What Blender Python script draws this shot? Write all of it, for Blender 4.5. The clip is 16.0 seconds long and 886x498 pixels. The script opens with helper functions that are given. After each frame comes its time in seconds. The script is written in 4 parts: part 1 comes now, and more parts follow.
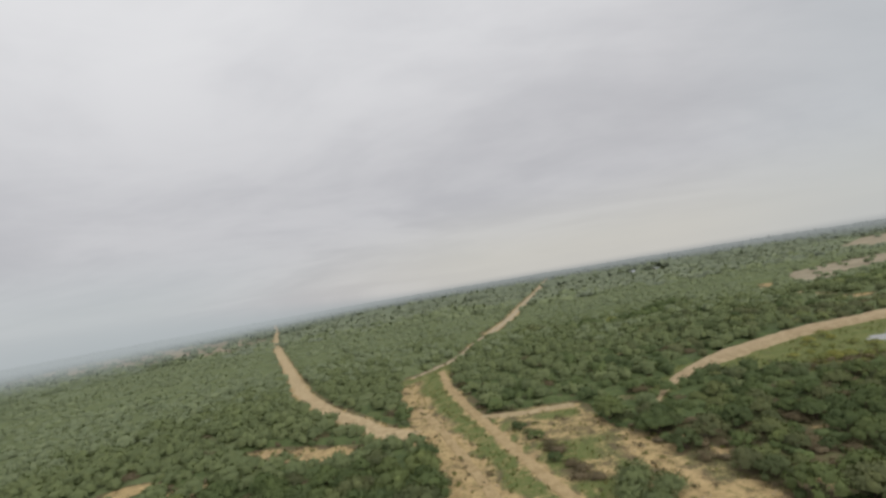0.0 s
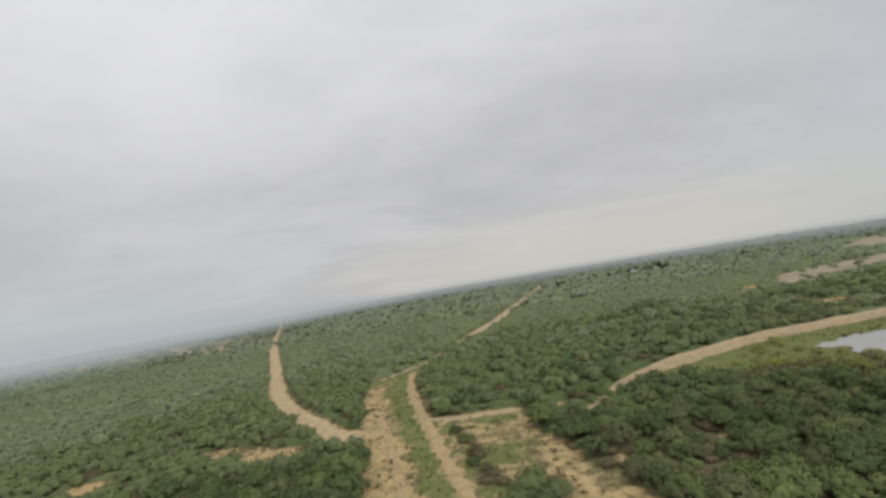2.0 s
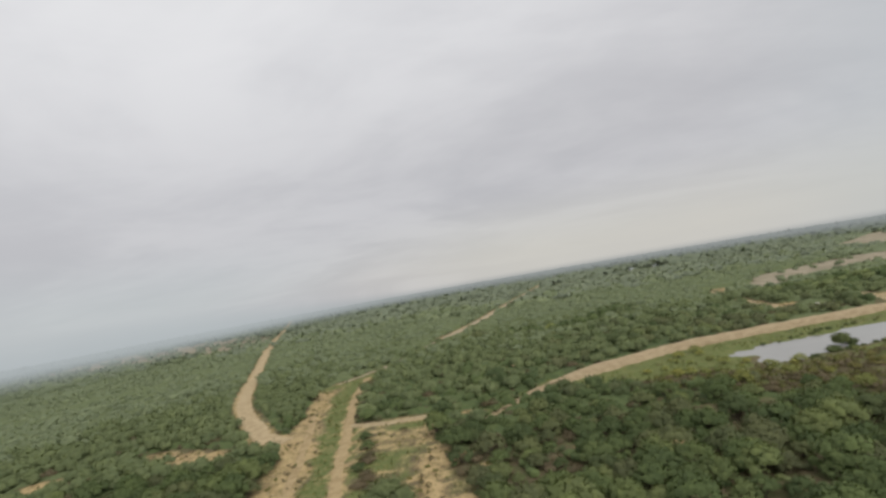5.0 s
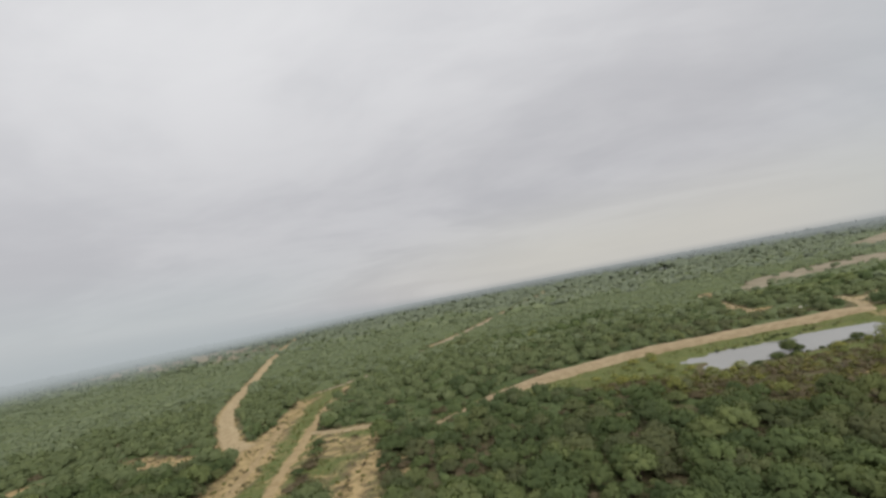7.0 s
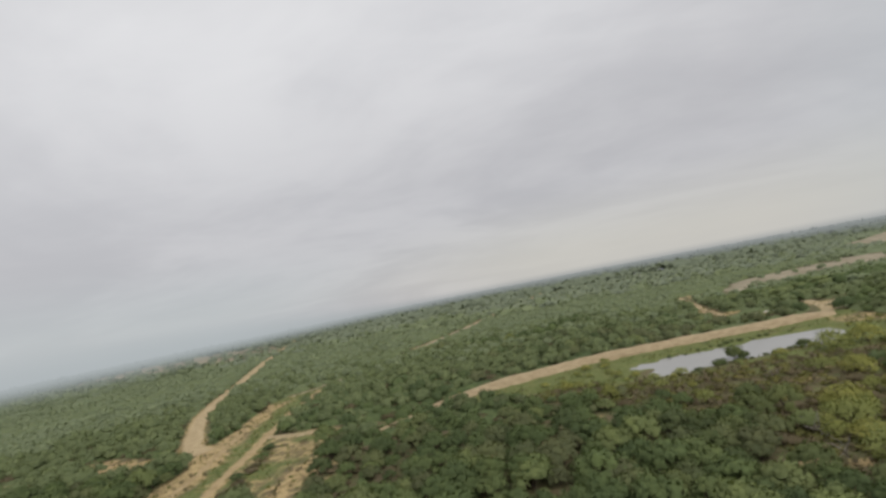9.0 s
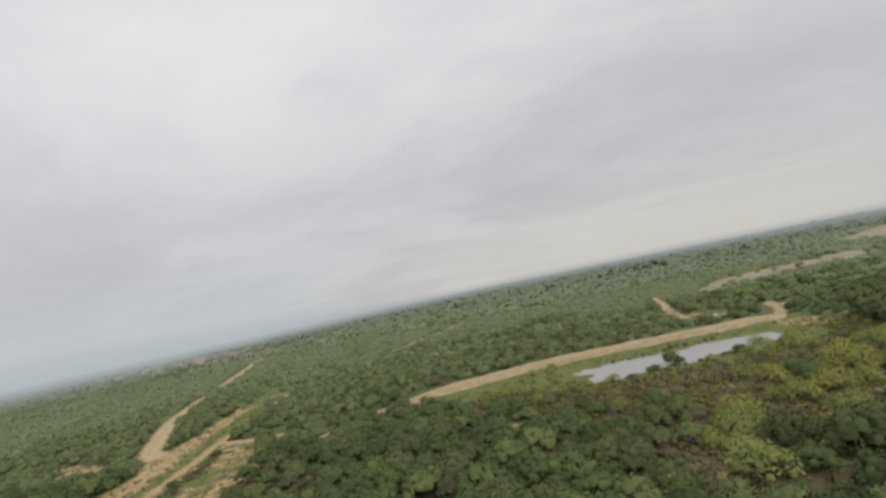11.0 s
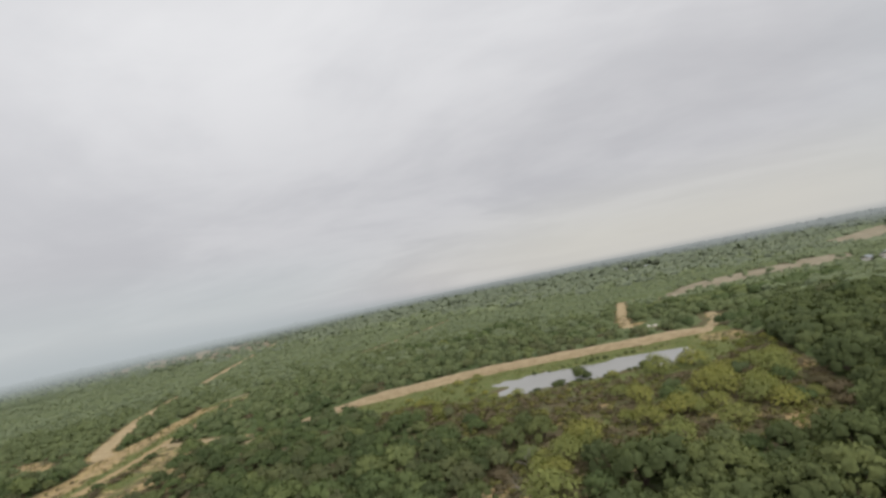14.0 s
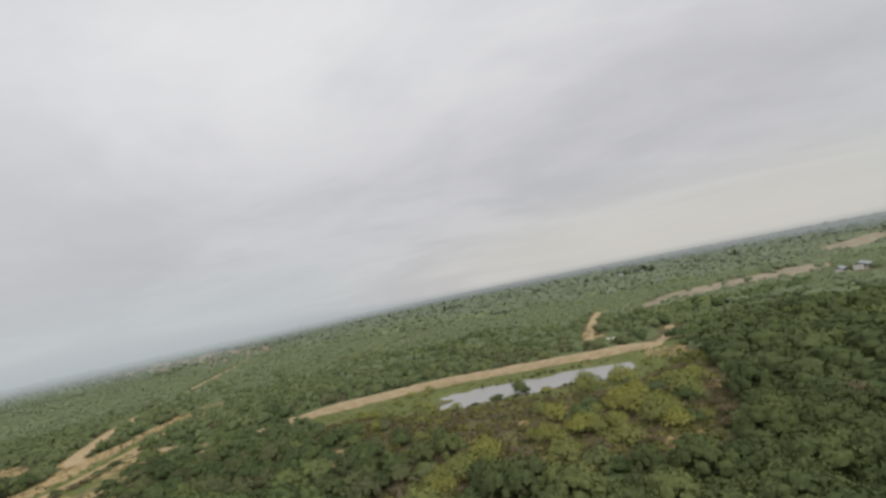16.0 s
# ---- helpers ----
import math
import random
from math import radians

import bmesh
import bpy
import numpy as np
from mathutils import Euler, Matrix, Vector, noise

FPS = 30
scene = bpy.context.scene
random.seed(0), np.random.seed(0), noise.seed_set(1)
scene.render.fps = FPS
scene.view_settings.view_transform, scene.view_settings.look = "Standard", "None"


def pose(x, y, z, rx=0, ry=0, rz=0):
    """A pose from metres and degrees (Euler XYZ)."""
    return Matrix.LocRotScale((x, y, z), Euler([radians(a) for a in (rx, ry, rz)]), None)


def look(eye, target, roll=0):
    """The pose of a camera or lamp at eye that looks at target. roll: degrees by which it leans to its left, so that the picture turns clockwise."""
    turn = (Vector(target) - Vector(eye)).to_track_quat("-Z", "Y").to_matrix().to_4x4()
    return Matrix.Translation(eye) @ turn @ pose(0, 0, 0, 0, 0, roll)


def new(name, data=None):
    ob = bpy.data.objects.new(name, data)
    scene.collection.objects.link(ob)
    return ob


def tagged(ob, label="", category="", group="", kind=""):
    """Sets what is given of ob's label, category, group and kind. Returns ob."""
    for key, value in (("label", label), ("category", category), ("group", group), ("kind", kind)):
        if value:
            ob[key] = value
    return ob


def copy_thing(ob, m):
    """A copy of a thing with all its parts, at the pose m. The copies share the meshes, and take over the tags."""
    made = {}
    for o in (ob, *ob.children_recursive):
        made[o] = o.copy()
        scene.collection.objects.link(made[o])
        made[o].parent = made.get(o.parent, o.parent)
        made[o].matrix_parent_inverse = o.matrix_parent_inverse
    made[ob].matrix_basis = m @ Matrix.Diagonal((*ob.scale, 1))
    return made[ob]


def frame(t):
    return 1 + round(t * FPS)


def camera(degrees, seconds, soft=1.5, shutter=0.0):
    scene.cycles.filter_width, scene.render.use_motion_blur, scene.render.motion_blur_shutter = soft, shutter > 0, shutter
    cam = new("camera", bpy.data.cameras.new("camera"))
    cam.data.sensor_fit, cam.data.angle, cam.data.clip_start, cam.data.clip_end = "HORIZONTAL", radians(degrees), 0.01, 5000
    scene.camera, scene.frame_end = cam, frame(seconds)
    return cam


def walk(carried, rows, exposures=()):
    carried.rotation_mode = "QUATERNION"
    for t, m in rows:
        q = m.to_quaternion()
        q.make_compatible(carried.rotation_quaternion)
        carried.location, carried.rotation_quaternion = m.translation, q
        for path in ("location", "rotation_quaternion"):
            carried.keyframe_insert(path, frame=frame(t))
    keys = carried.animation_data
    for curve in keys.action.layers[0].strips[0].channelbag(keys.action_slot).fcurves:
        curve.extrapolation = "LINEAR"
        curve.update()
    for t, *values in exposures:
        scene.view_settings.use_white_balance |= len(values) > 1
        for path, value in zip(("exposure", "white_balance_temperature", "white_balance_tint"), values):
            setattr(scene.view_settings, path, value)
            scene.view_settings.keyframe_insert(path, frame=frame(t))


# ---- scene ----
cam = camera(87.0, 16.0, soft=3.0)
# seconds, east, north, height, yaw, pitch, lean
ROWS = [
    (0.0, 0.00, 0.00, 31.76, 0.62, 3.56, 9.66),
    (0.5, 3.82, -0.75, 31.64, 1.04, 3.65, 9.63),
    (1.0, 7.49, -1.53, 31.56, 1.39, 3.64, 9.69),
    (1.5, 11.25, -2.39, 31.40, 1.75, 3.67, 9.73),
    (2.0, 15.23, -3.29, 31.79, 2.18, 3.44, 9.56),
    (2.5, 19.33, -4.23, 32.07, 2.67, 3.36, 9.39),
    (3.0, 23.26, -5.15, 32.13, 3.07, 3.27, 9.48),
    (3.5, 27.32, -6.09, 32.10, 3.42, 3.21, 9.61),
    (4.0, 31.59, -6.99, 32.04, 3.81, 3.33, 9.76),
    (4.5, 35.95, -7.84, 32.29, 4.15, 3.24, 9.88),
    (7.0, 58.18, -11.99, 30.74, 7.24, 4.51, 10.99),
    (7.5, 62.25, -12.19, 30.51, 7.69, 4.60, 10.99),
    (8.0, 66.10, -12.14, 30.40, 7.92, 4.60, 10.90),
    (8.5, 70.00, -12.14, 30.01, 8.18, 4.61, 11.13),
    (9.0, 73.95, -12.22, 29.76, 8.59, 4.73, 11.21),
    (11.5, 95.54, -11.78, 29.50, 9.78, 4.32, 11.89),
    (12.0, 99.75, -11.81, 29.58, 10.01, 4.16, 11.83),
    (12.5, 103.87, -11.90, 29.73, 10.35, 4.04, 11.76),
    (13.0, 108.28, -12.05, 29.94, 10.71, 3.95, 11.68),
    (13.5, 112.83, -12.30, 30.13, 11.13, 3.94, 11.60),
    (14.0, 117.41, -12.53, 30.31, 11.56, 3.95, 11.56),
    (14.5, 121.97, -12.87, 30.31, 11.95, 4.21, 11.59),
    (15.0, 126.67, -13.16, 30.05, 12.38, 4.55, 11.53),
    (15.5, 131.42, -13.36, 30.36, 12.69, 4.58, 11.67),
    (16.0, 136.16, -13.65, 30.83, 13.04, 4.45, 11.49),
]
walk(cam, [(t, pose(x, y, z, 90 + pitch, lean, yaw)) for t, x, y, z, yaw, pitch, lean in ROWS], [(0, -0.04), (4, 0.02), (8, -0.05), (12.5, 0.06), (16, 0.01)])

# ---------------------------------------------------------------- sky and light
world = bpy.data.worlds.new("overcast_sky")
scene.world = world
world.use_nodes = True


class Graph:
    """Shortcuts for shader nodes."""

    def __init__(self, tree):
        self.tree = tree

    def node(self, kind, **settings):
        n = self.tree.nodes.new(kind)
        for key, value in settings.items():
            setattr(n, key, value)
        return n

    def put(self, socket, value):
        if isinstance(value, bpy.types.NodeSocket):
            self.tree.links.new(value, socket)
        elif value is not None:
            socket.default_value = value

    def math(self, op, a, b=None, c=None, clamp=False):
        n = self.node("ShaderNodeMath", operation=op, use_clamp=clamp)
        for i, v in enumerate((a, b, c)):
            self.put(n.inputs[i], v)
        return n.outputs[0]

    def span(self, v, a, b, c=0.0, d=1.0):
        n = self.node("ShaderNodeMapRange", interpolation_type="SMOOTHSTEP")
        for i, x in enumerate((v, a, b, c, d)):
            self.put(n.inputs[i], x)
        return n.outputs[0]

    def mix(self, f, a, b, mode="MIX"):
        n = self.node("ShaderNodeMix", data_type="RGBA", blend_type=mode)
        self.put(n.inputs[0], f)
        self.put(n.inputs[6], a if isinstance(a, bpy.types.NodeSocket) else (*a, 1))
        self.put(n.inputs[7], b if isinstance(b, bpy.types.NodeSocket) else (*b, 1))
        return n.outputs[2]

    def noise(self, where, scale, detail=4.0, rough=0.55, warp=0.0):
        n = self.node("ShaderNodeTexNoise")
        self.put(n.inputs["Vector"], where)
        n.inputs["Scale"].default_value = scale
        n.inputs["Detail"].default_value = detail
        n.inputs["Roughness"].default_value = rough
        n.inputs["Distortion"].default_value = warp
        return n.outputs[0]

    def value(self, name):
        return self.node("ShaderNodeAttribute", attribute_name=name).outputs["Fac"]


def build_sky():
    g = Graph(world.node_tree)
    out = next(n for n in g.tree.nodes if n.type == "OUTPUT_WORLD")
    clear = g.node("ShaderNodeTexSky", sky_type="NISHITA", sun_disc=False, sun_elevation=radians(52), sun_rotation=radians(143))
    thin = g.tree.nodes["Background"]
    g.put(thin.inputs[0], clear.outputs[0])
    thin.inputs[1].default_value = 0.08
    way = g.node("ShaderNodeTexCoord").outputs["Generated"]
    sep = g.node("ShaderNodeSeparateXYZ")
    g.put(sep.inputs[0], way)
    x, y, z = sep.outputs
    up = g.math("MAXIMUM", z, 0.0)
    # cloud deck: the way is met with a flat layer, so that the clouds close up towards the horizon
    low = g.math("ADD", up, 0.14)
    deck = g.node("ShaderNodeCombineXYZ")
    g.put(deck.inputs[0], g.math("DIVIDE", x, low))
    g.put(deck.inputs[1], g.math("DIVIDE", y, low))
    turned = g.node("ShaderNodeMapping")
    g.put(turned.inputs[0], deck.outputs[0])
    turned.inputs["Rotation"].default_value = (0, 0, radians(14))
    turned.inputs["Scale"].default_value = (0.75, 1.0, 1.0)
    big = g.noise(turned.outputs[0], 0.55, 5.0, 0.55, 0.8)
    fine = g.noise(turned.outputs[0], 2.4, 6.0, 0.6, 0.4)
    cloud = g.math("MULTIPLY_ADD", fine, 0.22, g.math("MULTIPLY", big, 0.78))
    cloud = g.span(cloud, 0.38, 0.62)
    # grey underside low down, thinner and lighter overhead and towards the west
    thick = g.span(g.math("MULTIPLY_ADD", x, SKY_WEST, up), *SKY_RISE)
    light = g.mix(thick, SKY_GREY, SKY_LIGHT)
    light = g.mix(g.math("MULTIPLY", cloud, 0.9), light, g.mix(1.0, light, (0.83, 0.832, 0.845), "MULTIPLY"))
    # pale warm gap under the deck, cool haze to the west
    rim = g.math("SUBTRACT", 1.0, g.span(up, 0.0, 0.17))
    warm = g.math("MULTIPLY", rim, g.span(x, -0.45, 0.15))
    light = g.mix(g.math("MULTIPLY", warm, 0.85), light, SKY_WARM)
    cool = g.math("MULTIPLY", rim, g.span(x, -0.2, -0.6))
    light = g.mix(g.math("MULTIPLY", cool, 0.8), light, SKY_COOL)
    light = g.mix(g.math("MULTIPLY", g.span(x, 0.42, 0.75), 0.5), light, SKY_COOL)
    cover = g.node("ShaderNodeBackground")
    g.put(cover.inputs[0], light)
    both = g.node("ShaderNodeMixShader")
    both.inputs[0].default_value = 0.93
    g.put(both.inputs[1], thin.outputs[0])
    g.put(both.inputs[2], cover.outputs[0])
    g.put(out.inputs["Surface"], both.outputs[0])


SKY_WEST, SKY_RISE = -0.10, (0.14, 0.60)
SKY_GREY, SKY_LIGHT = (0.605, 0.598, 0.612), (0.83, 0.828, 0.84)
SKY_WARM, SKY_COOL = (0.615, 0.598, 0.55), (0.51, 0.55, 0.57)
build_sky()

sun = new("sun", bpy.data.lights.new("sun", "SUN"))
sun.data.energy, sun.data.angle, sun.data.color = 1.5, radians(60), (1.0, 0.965, 0.91)
sun.matrix_world = look((45, -60, 95), (0, 0, 0))

# ---------------------------------------------------------------- plan, in metres
WEST_ROAD = [(-12, 101), (-19.5, 104.5), (-26.5, 115), (-44, 140.5), (-59, 170), (-79.5, 220), (-105, 280), (-134, 350), (-173, 450), (-224, 590), (-274, 720), (-322, 840)]
FAR_ROAD = [(-17.5, 160), (-8.5, 172), (-1.2, 186), (6, 213), (16, 241), (32, 286), (49, 354), (86, 490), (110, 582), (150, 740), (185, 880)]
RUT_ROAD = [(-7.5, 162.9), (-5.2, 139.4), (0.4, 110.3), (3.7, 97.5), (6.5, 83.7), (8.9, 73.6), (11.2, 64.3), (15.4, 49.9), (19.5, 26.1)]
SAND_RUT = [(-12.9, 121), (-7.7, 104.1), (-3.2, 87.1), (0.6, 70.9), (3.3, 56.2), (13.2, 37)]
CROSS_ROAD = [(2.3, 105.8), (11.2, 104), (22.2, 102.9)]
DAM_PATH = [(36.2, 95.7), (41, 101.8), (44.9, 105.8)]
DAM = [(42, 102.8), (44.9, 106.3), (48.8, 110.4), (53.6, 113.2), (61.4, 118.1), (70.3, 122.6), (79.1, 126.7), (89.1, 130.4), (100.1, 132.8), (113.2, 134.4), (128.5, 136.7), (143.8, 138.6), (156.2, 140.2), (163.3, 142.3)]
DAM_ROAD = [(162.3, 142.2), (167.1, 150), (170.8, 158.6), (173.4, 171)]
EAST_ROAD = [(171.7, 161.2), (179.9, 164.8), (188.9, 170.6), (201.2, 174.6), (215.1, 178.6)]
SPUR = [(144.7, 168.2), (145.2, 179.8), (147.6, 199.2), (150.9, 220.4), (155.9, 249.3)]
CLEARING = [(-0.6, 39.5), (-5.7, 69.3), (-7, 78.5), (-7.5, 86.8), (-12.5, 95.2), (-12.5, 104.9), (-15.2, 123.9), (-20.2, 142.7), (-23, 151.5), (-16.6, 162), (-7.5, 174.6), (-2.1, 183.3), (-4.8, 168.6), (-4.7, 140.3),
        (-1, 120.4), (2.8, 107.7), (22.6, 104.3), (24.6, 88.4), (28.5, 77.7), (30.5, 69.7), (33.8, 63.7), (35.5, 57.5), (34.5, 47), (31, 31.5)]
POND = [(96.5, 118.2), (103, 119), (107, 118.6), (110.5, 120.8), (116, 121.8), (122, 123.2), (130, 125), (138, 127.2), (144, 128.7), (149, 129.7), (152.5, 125), (152.5, 119), (148, 113.5), (142.5, 111.5), (138, 111.5), (131, 110), (124, 109.5),
        (118, 107), (112, 104.8), (105, 104.5), (102, 106.5), (102.5, 112.5), (99, 114.5)]
MEADOW = [(56.7, 107.7), (64.5, 114), (78.3, 120.9), (98.3, 126.4), (118.6, 129.1), (144.1, 132.3), (159.5, 134.6), (167.7, 136.2), (168.2, 123.2), (160.4, 112.7), (152.6, 105.1), (141.5, 98.3), (121.8, 101.9), (103.4, 99.5),
        (91, 103.5), (74.7, 104.2), (64.7, 104.4)]
THICKET = [(105.7, 44.6), (114, 45.1), (120, 50.5), (128.1, 54.1), (138.2, 59.8), (147.6, 57.3), (153.7, 59.7), (158.5, 68.2), (162.1, 78.5), (164.6, 90.8), (169, 107.3), (169.2, 123.3), (165.9, 131.1), (158.3, 114.5),
        (152.5, 106.1), (144.6, 99.5), (140.5, 99.3), (121.8, 102.9), (103.4, 99.5), (91, 103.5), (76.7, 106.3), (68.9, 98), (83.3, 90.2), (93.9, 82.1), (102.6, 70.7), (104.2, 56.7)]
GOLD = [(114.2, 57.3), (112.1, 62.4), (125.6, 72), (129.2, 61.8), (129.3, 55.8), (114.7, 46.8), (118.1, 49.4), (117.2, 70.4), (97.8, 98.5), (109.2, 89.2), (89.7, 101), (133.9, 85.8), (144.8, 79.6), (155.6, 93.5),
        (120.8, 65.9), (135.3, 74.6), (146.5, 87.7), (121.6, 68.7), (130.5, 68.3), (133.3, 57.9), (140.1, 62.9), (149.2, 73.9), (155.5, 87), (162.6, 96.8), (151.3, 98.8), (136, 77.8), (128.5, 84.5)]
DARK_TREES = [(96, 52), (90, 53), (84, 53), (88, 48), (103, 66), (102, 60), (97, 67.5), (107, 69.5), (95, 57.5), (112, 71), (109, 75.5), (120.5, 56.4), (123, 53.2), (99.9, 60.5), (92.8, 56.6), (103.5, 48.6), (96.7, 64.3), (149.7, 57.4)]
LOW_BRUSH = [(99.3, 100.7), (109.4, 98.9), (122.6, 100.7), (130.6, 93.4), (128.5, 84.6), (123.9, 72.5), (114, 72.7), (104.9, 79.1)]
EAST_FIELD = [(166, 224), (180, 223), (192, 235), (204, 244), (214, 245), (236, 247), (254, 246), (273, 258), (292, 300), (272, 306), (252, 300), (237, 295), (222, 291), (206, 285), (190, 270), (178, 248)]
HILL_FIELD = [(326, 350), (350, 356), (400, 410), (470, 490), (440, 500), (375, 440), (338, 415)]
WEST_FIELD = [(-400, 410), (-300, 392), (-215, 378), (-162, 362), (-180, 450), (-215, 520), (-300, 585), (-420, 610), (-500, 600), (-480, 500)]
BARE_WEST = [(-47, 105, 4.8), (-39, 101, 5.2), (-31, 98, 5.2), (-70.6, 95.8, 4.2), (-56, 89.9, 3.4), (32.4, 78.4, 1.2), (34.9, 70.4, 1.6), (40.9, 58.1, 1.8), (44, 145, 4.6), (65.6, 69.5, 1.8), (51.3, 72.6, 1.8), (86, 72.7, 1.9),
        (84.2, 82, 1.9), (31.1, 102.1, 1.8), (-219, 257.9, 10), (-59.6, 255.3, 4.5), (93.7, 476.4, 9)]
BARE_EAST = [(169, 213, 3.4), (164, 250, 4.5), (165.5, 242, 6.5), (161.5, 212.1, 4.5), (149.6, 174.4, 3.8), (153.5, 160.5, 2.8), (124.9, 55.9, 2.4), (128.6, 65.2, 2), (135.4, 63.4, 2.2), (140, 65.5, 2), (147, 69.5, 2.2), (151, 65.5, 4.6),
        (153.6, 61.8, 2.6), (162.5, 92.7, 3), (129.2, 53.1, 1.6), (107.4, 53.9, 2.4), (104.4, 52.2, 1.8), (109.6, 50.4, 2), (114.1, 77.5, 2.2), (123.3, 85.1, 2.6), (140.8, 70.7, 2.6), (152.2, 69.3, 2.4), (132.6, 90.7, 1.8)]
BARE = BARE_WEST + BARE_EAST
# a row of taller, darker trees; no watercourse is known here
DARK_ROW = [(16, 214), (30, 210), (45, 205), (60, 203), (82, 209), (104, 216)]
EAST_BELT = [(166, 196), (180, 198), (195, 203), (212, 205), (232, 214)]
YARD = (266, 229, 12)
FARMS = ((206, 523, 19), (227, 511, 18), (192, 667, 26))


def hashed(i, j, seed):
    v = np.sin(i * 127.1 + j * 311.7 + seed * 74.7) * 43758.5453
    return v - np.floor(v)


def smooth_noise(x, y, size, seed):
    u, v = x / size, y / size
    i, j = np.floor(u), np.floor(v)
    a, b = u - i, v - j
    a, b = a * a * (3 - 2 * a), b * b * (3 - 2 * b)
    return (hashed(i, j, seed) * (1 - a) + hashed(i + 1, j, seed) * a) * (1 - b) + (hashed(i, j + 1, seed) * (1 - a) + hashed(i + 1, j + 1, seed) * a) * b


def from_line(x, y, line):
    """Distance of the points from a line of points."""
    best = np.full(np.shape(x), 1e9)
    for (ax, ay), (bx, by) in zip(line, line[1:]):
        dx, dy = bx - ax, by - ay
        s = np.clip(((x - ax) * dx + (y - ay) * dy) / (dx * dx + dy * dy), 0, 1)
        best = np.minimum(best, np.hypot(x - ax - s * dx, y - ay - s * dy))
    return best


def inside_by(x, y, area):
    """How far the points lie inside an area (outside: minus)."""
    hit = np.zeros(np.shape(x), bool)
    for (ax, ay), (bx, by) in zip(area, area[1:] + area[:1]):
        if ay != by:
            hit ^= ((ay > y) != (by > y)) & (x < (bx - ax) * (y - ay) / (by - ay) + ax)
    d = from_line(x, y, area + area[:1])
    return np.where(hit, d, -d)


def step(v, a, b):
    s = np.clip((v - a) / (b - a), 0, 1)
    return s * s * (3 - 2 * s)


WATER = -0.45


def terrain(x, y):
    near = step(-np.hypot(x - 60, y - 110), -420, -250)
    z = near * ((smooth_noise(x, y, 9, 1) - 0.5) * 0.35 + (smooth_noise(x, y, 2.7, 2) - 0.5) * 0.16)
    shore = inside_by(x, y, POND) + (smooth_noise(x, y, 4.0, 5) - 0.5) * 2.8 + (smooth_noise(x, y, 1.7, 6) - 0.5) * 2.2
    basin = step(shore, -5, 5)
    fall = np.maximum(np.hypot(x - 50, y + 15) - 930, 0)
    return z * (1 - 0.8 * basin) - 0.9 * basin - 0.03 * fall


def surface(x, y):
    """How sandy and how grassy the ground is, 0 to 1."""
    rag = (smooth_noise(x, y, 5, 11) - 0.5) * 4 + (smooth_noise(x, y, 1.8, 12) - 0.5) * 2
    sand = np.zeros(np.shape(x))
    for line, half in ((WEST_ROAD, 3.3), (FAR_ROAD, 1.1), (RUT_ROAD, 1.3), (CROSS_ROAD, 1.7), (DAM_ROAD, 1.1), (EAST_ROAD, 1.5), (SPUR, 2.0), (DAM_PATH, 0.6), (FAR_ROAD[4:], 3.4), (WEST_ROAD[5:], 2.6)):
        sand = np.maximum(sand, step(half + 0.45 * rag - from_line(x, y, line), -0.9, 1.1))
    clear = step(inside_by(x, y, CLEARING) + 0.5 * rag, -2.5, 0.5)
    # bare sand on the west half of the clearing and in the washed-out east corner, a green strip between
    rut = from_line(x, y, RUT_ROAD)
    east = step(x - np.interp(y, [35.7, 64.4, 86.6, 109.6], [18.4, 12.2, 7.5, 3.4]), 0, 1)
    green_west = (1 - east) * step(np.interp(y, [50, 110, 130], [6.0, 6.6, 8.5]) + 0.8 * rag - rut, -1.0, 2.0) * step(rut, 0.8, 1.6)
    green_north = step(y + rag, 147, 156)
    green_east = east * (0.38 + 0.50 * step(smooth_noise(x, y, 5.5, 19), 0.40, 0.65)) * step(inside_by(x, y, [(13, 55.1), (6.5, 100.5), (21.7, 101.4), (24.2, 85.6), (22.2, 69.4)]) + 0.6 * rag, -1.5, 1.5)
    green = np.maximum(np.maximum(green_west, green_north), green_east)
    worn = 0.62 + 0.38 * step(smooth_noise(x, y, 6.5, 17) * 0.6 + smooth_noise(x, y, 2.4, 18) * 0.4, 0.35, 0.62) - 0.25 * east
    sand = np.maximum(sand, clear * (1 - 0.80 * green) * worn)
    grass = clear * np.maximum(green, 0.75 * (1 - worn))
    for bx, by, r in BARE:
        sand = np.maximum(sand, 0.85 * step(r + 0.6 * rag - np.hypot((x - bx) * 0.8, (y - by) * 1.25), -0.6, 1.2))
    sand = np.maximum(sand, 0.5 * step(6.5 + rag - np.hypot(x - 163, 0.8 * (y - 131)), -1.5, 1.5))
    meadow = step(inside_by(x, y, MEADOW) + 0.8 * rag, -2, 2)
    grass = np.maximum(grass, meadow * (1 - sand))
    grass = np.maximum(grass, 0.9 * step(7.5 - from_line(x, y, DAM), 0, 2))
    grass = np.maximum(grass, 0.6 * step(inside_by(x, y, THICKET), -3, 3) * step(smooth_noise(x, y, 7, 15), 0.45, 0.75))
    bank = step(inside_by(x, y, POND), -4.5, -2) * step(112 - y, -2, 3)
    return sand, grass * (1 - 0.9 * bank)


def stubble_field(x, y):
    """Where the dry open fields lie, 0 to 1."""
    rag = (smooth_noise(x, y, 12, 13) - 0.5) * 9
    return np.maximum.reduce([step(inside_by(x, y, area) + rag, -3, 5) for area in (EAST_FIELD, HILL_FIELD, WEST_FIELD)])


# ---------------------------------------------------------------- materials
def material(name):
    m = bpy.data.materials.new(name)
    m.use_nodes = True
    g = Graph(m.node_tree)
    return m, g, g.tree.nodes["Principled BSDF"]


